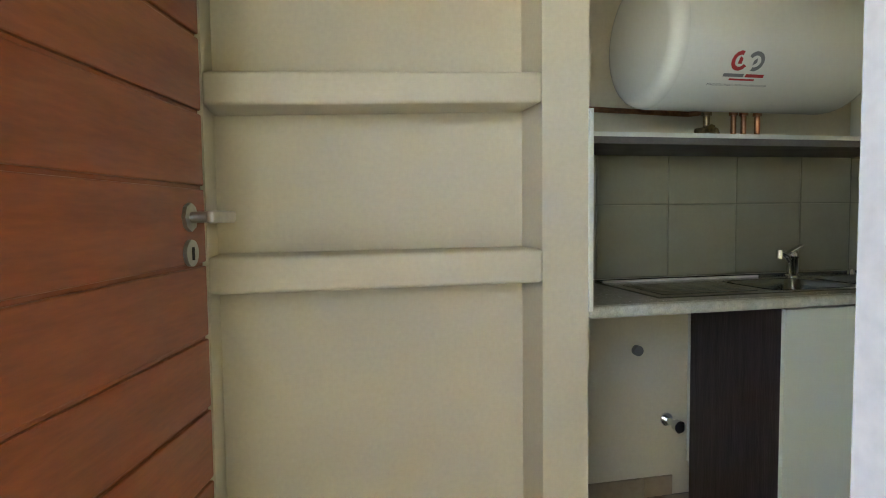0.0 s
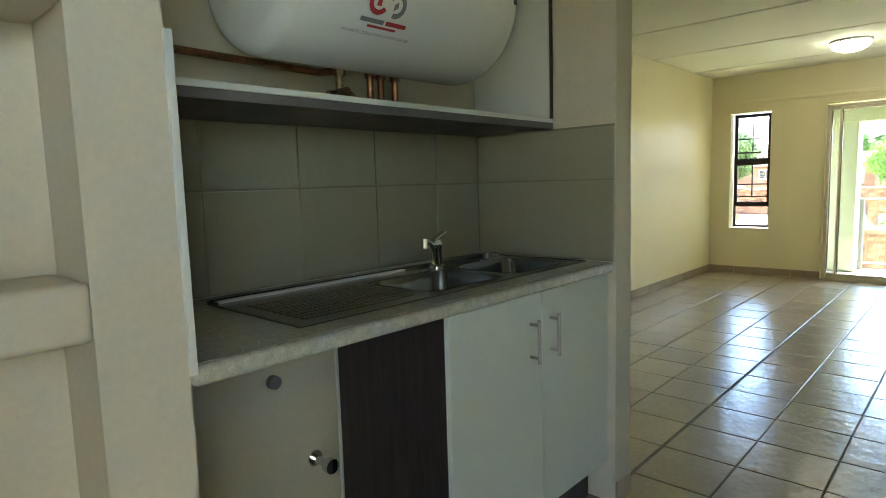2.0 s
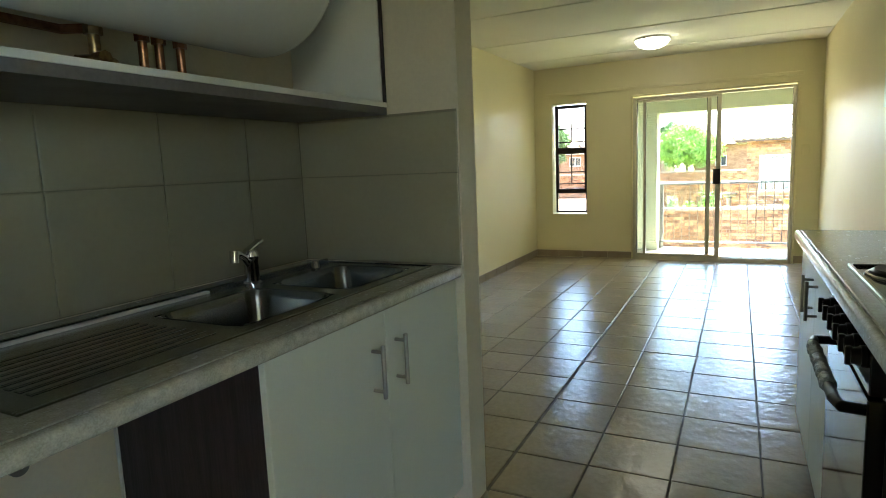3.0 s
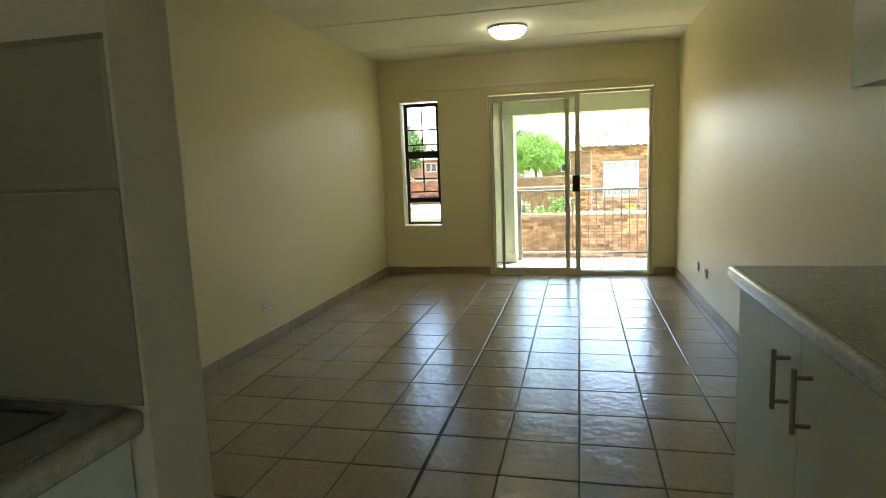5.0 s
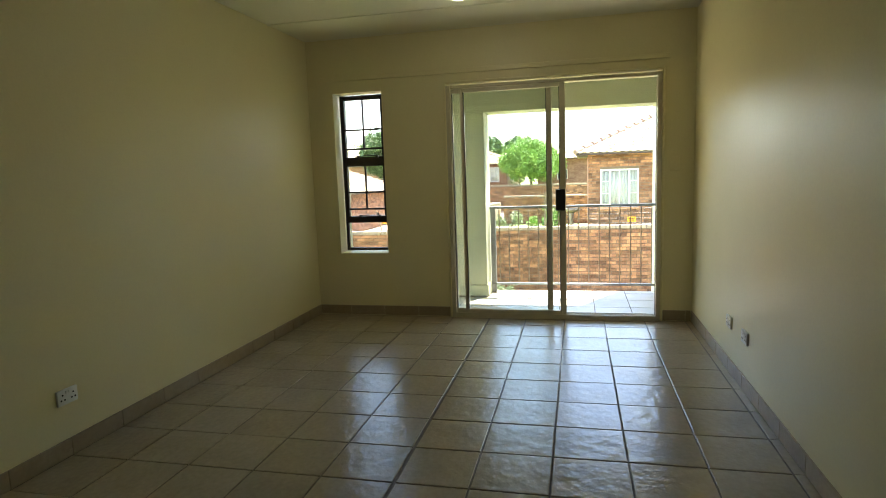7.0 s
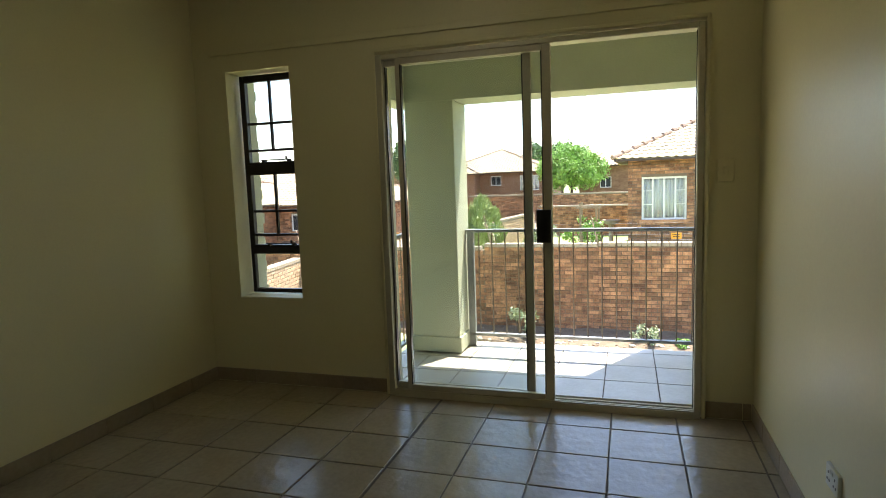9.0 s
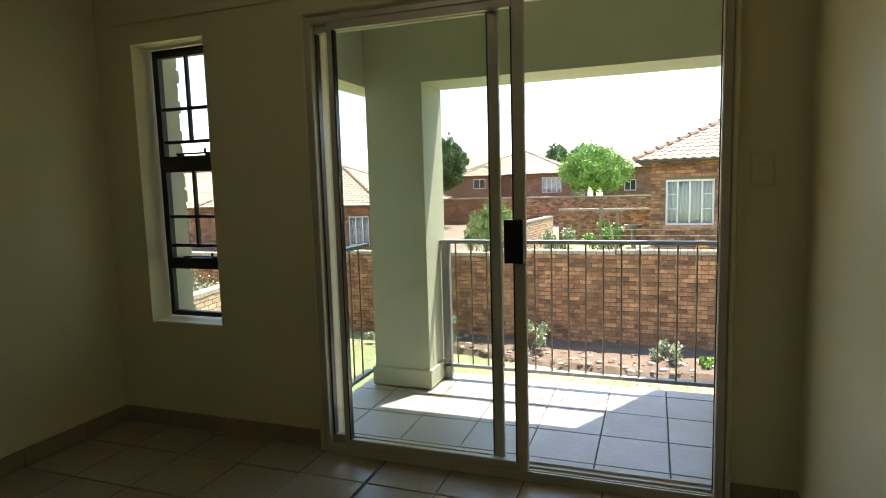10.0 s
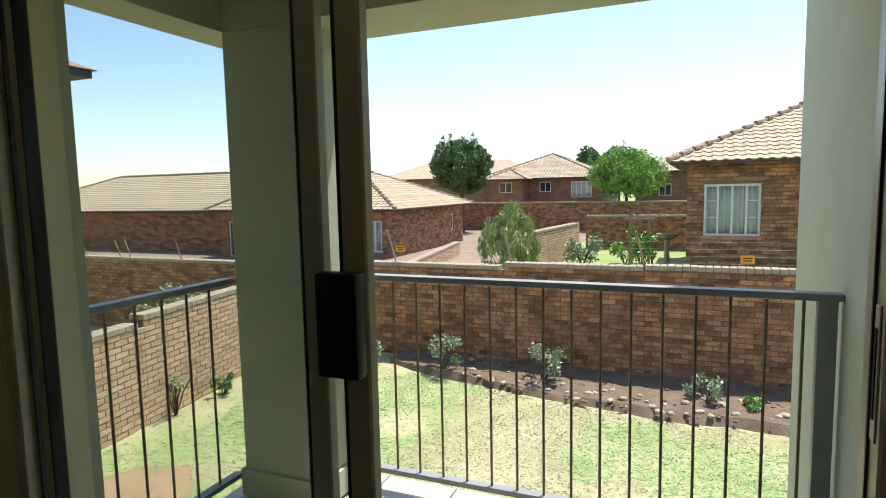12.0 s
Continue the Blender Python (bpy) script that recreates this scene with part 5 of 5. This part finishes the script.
    if ridges:
        for p, q in [*hips[:1], *hips[3:], (hips[1] if X1 - X0 > Y1 - Y0 else hips[1]), (r0, r1)]:
            d, k = (q - p), 0
            nn = max(1, int(d.length / 0.38))
            for k in range(nn):
                s, e = p + d * (k / nn), p + d * ((k + 1.12) / nn)
                b = rod(bmesh.new(), s + Vector((0, 0, 0.045)), e + Vector((0, 0, 0.015)), 0.07, 8, 0.045)
                part("ridge_tile", b, RIDGE_TILE, h)
    for side, u0, u1, z0, z1, panes, curtain in windows:
        def place(a, b, c, d, depth0, depth1):
            return boxed(x0 + depth0, x0 + depth1, a, b, c, d) if side == "front" else boxed(a, b, y0 + depth0, y0 + depth1, c, d)
        bm = bmesh.new()
        f = 0.05
        for a, b, c, d in ((u0, u1, z0, z0 + f), (u0, u1, z1 - f, z1), (u0, u0 + f, z0 + f, z1 - f), (u1 - f, u1, z0 + f, z1 - f)):
            box(bm, *((x0 + 0.04, x0 + 0.09, a, b) if side == "front" else (a, b, y0 + 0.04, y0 + 0.09)), c, d)
        w = part("window", bm, WINDOW_WHITE, h, "white window")
        for k in range(1, panes):
            u = u0 + (u1 - u0) * k / panes
            part("mullion", place(u - 0.02, u + 0.02, z0 + f, z1 - f, 0.045, 0.085), WINDOW_WHITE, w)
        for k, zz in ((0, z0 + (z1 - z0) * 0.36), (1, z0 + (z1 - z0) * 0.68)) if curtain else ():
            for uu in (0, panes - 1):
                a = u0 + (u1 - u0) * uu / panes
                part("glazing_bar", place(a, a + (u1 - u0) / panes, zz - 0.01, zz + 0.01, 0.05, 0.08), WINDOW_WHITE, w)
        part("pane", place(u0 + f, u1 - f, z0 + f, z1 - f, 0.066, 0.07), GLASS if curtain else DARK_PANE, w)
        if curtain:
            b = bmesh.new()
            m_ = 60
            cols_ = [(u0 + (u1 - u0) * i / m_, 0.15 + 0.02 * math.sin(i * 1.3) + 0.008 * math.sin(i * 3.7)) for i in range(m_ + 1)]
            pts = [[b.verts.new((x0 + dd, u, zz) if side == "front" else (u, y0 + dd, zz)) for u, dd in cols_] for zz in (z0, z1)]
            for i in range(m_):
                b.faces.new((pts[0][i], pts[0][i + 1], pts[1][i + 1], pts[1][i]))
            c = part("curtain", b, CURTAIN, w, "pale gathered curtain", True)
            md = c.modifiers.new("thick", "SOLIDIFY")
            md.thickness = 0.004
        part("sill", place(u0 - 0.06, u1 + 0.06, z0 - 0.075, z0, -0.03, 0.05), mat, w)
    return h


hip_house(21.5, 29.0, -8.5, 1.36, -1.2, 1.72, 25, "single-storey brown brick house with a hipped tile roof", [("front", -0.11, 1.01, 0.106, 1.245, 4, True)])
hip_house(26.0, 33.0, 11.3, 33.0, -1.25, 0.55, 23, "long low brown brick house with a hipped tile roof",
          [("side", 31.6, 31.9, -0.55, 0.15, 1, False), ("front", 11.7, 12.6, -1.0, 0.15, 3, True), ("front", 14.0, 14.65, -0.5, 0.2, 2, False)])
hip_house(24.6, 28.8, 15.39, 17.98, -1.25, 0.62, 28, "projecting brown brick wing of a low house", [("front", 16.2, 16.82, -0.55, 0.2, 2, True), ("front", 17.08, 17.6, -1.15, 0.2, 1, False)], ridges=True)
hip_house(48.0, 56.5, 7.2, 15.6, -1.2, 1.85, 22, "distant brown brick house with a hipped tile roof",
          [("front", 13.0, 14.0, 0.9, 1.6, 2, False), ("front", 10.6, 11.4, 0.9, 1.6, 2, False), ("front", 7.8, 9.2, 0.5, 1.6, 4, True)], bricks=False, mat=BRICK_FAR)
hip_house(46.3, 50.0, 12.2, 14.4, -1.2, 1.80, 24, "front wing of a distant brown brick house", [("front", 12.9, 13.8, 0.9, 1.6, 2, False)], bricks=False, mat=BRICK_FAR)
hip_house(58.0, 66.0, 14.0, 30.0, -1.2, 2.2, 22, "distant brick house behind the trees", [], bricks=False, mat=BRICK_FAR, tiles=False, ridges=False)
hip_house(44.0, 52.0, -6.0, 4.6, -1.2, 2.0, 24, "distant brown brick house with a tile roof", [("front", 2.6, 3.3, 0.6, 1.3, 2, False)], bricks=False, mat=BRICK_FAR, ridges=False)

garden_wall((24.0, 5.45), (28.3, 5.0), -1.2, -0.02, BRICK_SUNLIT, "brick yard wall coloured pale as in sun", BRICK_SUNLIT)
garden_wall((20.0, 8.0), (27.6, 9.3), -1.2, -0.7, BRICK_SUNLIT, "low brick yard wall coloured pale as in sun", BRICK_SUNLIT)
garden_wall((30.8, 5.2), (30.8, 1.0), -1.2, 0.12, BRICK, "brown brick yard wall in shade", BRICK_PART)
garden_wall((40.0, 16.0), (40.0, -2.0), -1.2, 0.42, BRICK, "long brown brick boundary wall", BRICK_PART)

tree("tree", 41.2, 4.80, -1.2, 1.80, 1.85, 1.38, LEAF, "round clipped bright green garden tree", clumps=110, per=260, size=0.10, trunk=0.12, sub=0.24, seed=2, shoots=24, low=-0.75, aspect=0.32)
tree("tree", 38.0, 13.3, -1.2, 2.35, 1.5, 1.6, LEAF_DARK, "dense dark green tree between houses", clumps=70, per=300, size=0.095, trunk=0.16, sub=0.22, seed=5, shoots=90, aspect=0.3, rise=1.0)
tree("tree", 62.0, 10.4, -1.2, 3.4, 1.2, 1.3, LEAF_DARK, "small dark distant tree", clumps=24, per=120, size=0.16, trunk=0.15, seed=6)
tree("tree", 66.0, 8.2, -1.2, 3.6, 1.6, 1.2, LEAF_DARK, "small dark distant tree", clumps=24, per=120, size=0.18, trunk=0.15, seed=7)
tree("tree", 70.0, 27.5, -1.2, 3.4, 2.6, 1.4, LEAF_GREY, "pale hazy distant tree", clumps=26, per=120, size=0.2, trunk=0.2, seed=8)
tree("bush", 22.0, 5.65, -1.2, -0.25, 0.72, 1.0, LEAF_OLIVE, "tall leafy olive-green bush behind the garden wall", clumps=44, per=170, size=0.095, trunk=0.05, category="bush", sub=0.24, shoots=40, seed=9, aspect=0.13, rise=2.2)
shrub(25.5, 4.4, -1.2, 0.5, 0.75, LEAF_GREY, "pale green shrub by the yard wall", seed=21, per=90, clumps=12, size=0.06)
shrub(26.2, 3.2, -1.2, 0.4, 0.55, LEAF, "low green shrub on the far lawn", seed=22, per=80, clumps=9, size=0.06)
shrub(24.4, 2.55, -1.2, 0.35, 1.2, LEAF, "climbing plant on a timber frame", seed=23, per=80, clumps=12, size=0.05)

frame_ob = thing("timber_arch", (24.3, 2.6, -1.2), "weathered timber garden arch on the far lawn", "garden arch")
for x, y in ((24.2, 2.85), (24.2, 2.35), (24.8, 2.85), (24.8, 2.3)):
    part("post", boxed(x - 0.03, x + 0.03, y - 0.03, y + 0.03, -1.25, 0.48 if y > 2.5 else 0.30), TIMBER, frame_ob)
part("beam", boxed(24.17, 24.23, 2.2, 3.0, 0.30, 0.35), TIMBER, frame_ob)
part("beam", boxed(24.77, 24.83, 2.2, 3.0, 0.30, 0.35), TIMBER, frame_ob)
bath = thing("bird_bath", (25.6, 1.95, -1.2), "pale stone bird bath on a pedestal on the far lawn", "bird bath")
part("pedestal", lathe(bmesh.new(), [(0.0, -0.03), (0.17, -0.03), (0.17, 0.06), (0.09, 0.12), (0.07, 0.5), (0.09, 0.85), (0.0, 0.86)], Matrix.Translation((25.6, 1.95, -1.2)), 20), STONE, bath, "", True)
part("bowl", lathe(bmesh.new(), [(0.0, 0.855), (0.12, 0.86), (0.27, 0.95), (0.30, 1.03), (0.27, 1.03), (0.2, 0.97), (0.0, 0.94)], Matrix.Translation((25.6, 1.95, -1.2)), 24), STONE, bath, "shallow stone bowl", True)


def warning_sign(x, y, z):
    s = thing("warning_sign", (x, y, z), "small yellow warning sign on the electric fence", "sign", "fence warning signs")
    part("plate", boxed(x - 0.006, x + 0.002, y - 0.1, y + 0.1, z - 0.062, z + 0.062, bevel=0.002), SIGN_YELLOW, s)
    part("print_bar", boxed(x - 0.008, x - 0.005, y - 0.075, y + 0.075, z + 0.012, z + 0.03), BLACK, s, "dark printed bar")
    part("print_bar", boxed(x - 0.008, x - 0.005, y - 0.06, y + 0.06, z - 0.028, z - 0.01), BLACK, s, "dark printed bar")


fence = thing("electric_fence", (BACKX + 0.1, 2.0, -0.05), "thin electric fence wires on leaning metal stakes over the wall", "fence")
for k, (y, top) in enumerate(((-2.5, 0.5), (-0.4, 0.45), (1.9, 0.5), (4.2, 0.55), (6.6, 0.5), (8.95, 0.3), (10.5, 0.25), (12.3, 0.25), (14.0, 0.25), (14.35, 0.22), (15.6, 0.25), (15.9, 0.22), (17.5, 0.25))):
    b = rod(bmesh.new(), (BACKX + 0.12, y, -0.5 if y > 8.9 else -0.22), (BACKX + 0.02, y + 0.15, top - 0.05 if y > 8.9 else top), 0.016, 6)
    part("stake", b, TIMBER, fence)
for k in range(4):
    b = rod(bmesh.new(), (BACKX + 0.1, -4.0, 0.01 + k * 0.115), (BACKX + 0.1, 9.1, -0.06 + k * 0.115), 0.0016, 4)
    part("wire", b, WIRE, fence)
warning_sign(BACKX + 0.09, 0.39, 0.067)
warning_sign(BACKX + 0.09, 6.49, 0.108)

# the next wing of the same building, seen past the balcony
wing = thing("house", (10.2, 9.6, GZ), "neighbouring wing with a tiled eave coloured dark as shaded", "house")
part("wall", boxed(8.6, 10.9, 8.4, 13.0, GZ - 0.1, 2.66), OUTSIDE_PAINT, wing)
bm = boxed(8.2, 12.15, 7.75, 13.4, 2.66, 2.75)
# near-black window colour puts the shade under this eave into its surface
part("eave", bm, WINDOW_BROWN, wing, "eave coloured dark as in shade")
bm = bmesh.new()
c = [bm.verts.new(q) for q in ((8.15, 7.70, 2.752), (12.21, 7.70, 2.752), (12.21, 13.4, 2.752), (8.15, 13.4, 2.752))]
a, b = bm.verts.new((10.1, 9.5, 3.63)), bm.verts.new((10.1, 11.6, 3.63))
for f in ((c[0], c[1], a), (c[1], c[2], b, a), (c[2], c[3], b), (c[3], c[0], a, b), (c[3], c[2], c[1], c[0])):
    bm.faces.new(f)
part("roof", bm, RIDGE_TILE, wing, "dark tiled roof")


# the gardens and houses lie a little askew to this building
ASKEW = Matrix.Translation((7.2, 1.1, 0)) @ Matrix.Rotation(radians(-0.7), 4, "Z") @ Matrix.Translation((-7.2, -1.1, 0))
for ob in [o for o in bpy.data.objects if o not in BUILDING and o.parent is None]:
    ob.matrix_basis = ASKEW @ ob.matrix_basis


# ---- tiles ----
def lay(parent, name, mat, m, u0, u1, v0, v1, pu, pv, ou, ov, gap, t):
    """Lays tiles of pitch (pu, pv) with joints through (ou, ov) over a rectangle of the plane m."""
    for i in range(math.floor((u0 - ou) / pu), math.ceil((u1 - ou) / pu)):
        a, b = max(ou + i * pu, u0) + gap / 2, min(ou + (i + 1) * pu, u1) - gap / 2
        for j in range(math.floor((v0 - ov) / pv), math.ceil((v1 - ov) / pv)):
            c, d = max(ov + j * pv, v0) + gap / 2, min(ov + (j + 1) * pv, v1) - gap / 2
            if b - a < 0.012 or d - c < 0.012:
                continue
            ob = new(name, tile_mesh(name, b - a, d - c, t, mat))
            ob.parent = parent
            tip = pose(0, 0, 0, random.gauss(0, 0.12), random.gauss(0, 0.12), 0)
            ob.matrix_local = Matrix.Translation(-BASE[parent.name]) @ m @ Matrix.Translation((a, c, 0)) @ tip


FLAT = Matrix.Identity(4)
for r in ((1.18, X_FAR, Y_RIGHT, 2.276), (X_PIER, X_FAR, 2.276, Y_LEFT), (-1.1, 1.18, 1.1, 2.276), (0.345, X_TILED, 2.276, Y_BACK)):
    lay(floor, "floor_tile", FLOOR_TILE, FLAT, *r, 0.33, 0.33, 5.87, 1.625, 0.007, 0.009)
lay(balcony_floor, "balcony_tile", BALCONY_TILE, pose(0, 0, -0.03), X_FAR + 0.1, 9.48, 0.656, 2.93, 0.33, 0.33, 8.365, 1.025, 0.007, 0.008)

splash = whole("splashback", box(boxed(0.347, X_TILED, Y_BACK - 0.004, Y_BACK, 0.96, 1.472), X_TILED - 0.004, X_TILED, 2.228, Y_BACK - 0.004, 0.96, 1.472), WALL_GROUT, "large grey-beige ceramic tiles behind the sink", "splashback", kind="structure")
onto_back = Matrix(((1, 0, 0, 0), (0, 0, -1, Y_BACK - 0.010), (0, 1, 0, 0), (0, 0, 0, 1)))
lay(splash, "wall_tile", WALL_TILE, onto_back, 0.347, X_TILED - 0.010, 0.962, 1.472, 0.33, 0.33, 1.023, 0.938, 0.003, 0.007)
onto_side = Matrix(((0, 0, -1, X_TILED - 0.010), (-1, 0, 0, 0), (0, 1, 0, 0), (0, 0, 0, 1)))
lay(splash, "wall_tile", WALL_TILE, onto_side, -Y_BACK + 0.010, -2.226, 0.962, 1.465, 0.66, 0.33, -2.872, 0.938, 0.003, 0.007)


def skirting(a, b, inward, label="beige ceramic skirting tiles"):
    """A row of skirting tiles along the foot of a wall from a to b."""
    a, b, n = Vector((*a, 0)), Vector((*b, 0)), Vector((*inward, 0))
    way = (b - a).normalized()
    s = thing("baseboard", a, label, "skirting", kind="structure")
    m = Matrix((( way.x, 0, n.x, 0), (way.y, 0, n.y, 0), (0, 1, 0, 0), (0, 0, 0, 1)))
    m = Matrix.Translation(a + n * 0.009) @ m
    length, start = (b - a).length, (5.87 - a.x) % 0.33 if abs(way.x) > 0.5 else (1.625 - a.y) % 0.33
    cuts = [0.0] + [start + 0.33 * k for k in range(40) if 0.03 < start + 0.33 * k < length - 0.03] + [length]
    for p, q in zip(cuts, cuts[1:]):
        ob = new("skirting_tile", tile_mesh("skirting_tile", q - p - 0.004, 0.086, 0.009, SKIRT_TILE, 0.002, 0.001))
        ob.parent = s
        ob.matrix_local = Matrix.Translation(-a) @ m @ Matrix.Translation((p + 0.002, 0.002, 0))
    return s


skirting((X_PIER, Y_LEFT), (X_FAR, Y_LEFT), (0, -1))
skirting((3.17, Y_RIGHT), (X_FAR, Y_RIGHT), (0, 1))
skirting((X_FAR, 2.642), (X_FAR, Y_LEFT - 0.01), (-1, 0))
skirting((X_FAR, Y_RIGHT + 0.01), (X_FAR, 0.816), (-1, 0))
skirting((X_PIER, 2.222), (X_PIER, Y_LEFT - 0.01), (1, 0))
skirting((X_TILED, 2.222), (X_PIER, 2.222), (0, -1))
skirting((0.35, Y_BACK), (1.06, Y_BACK), (0, -1))
skirting((0.2, Y_NICHE), (0.345, Y_NICHE), (0, -1))
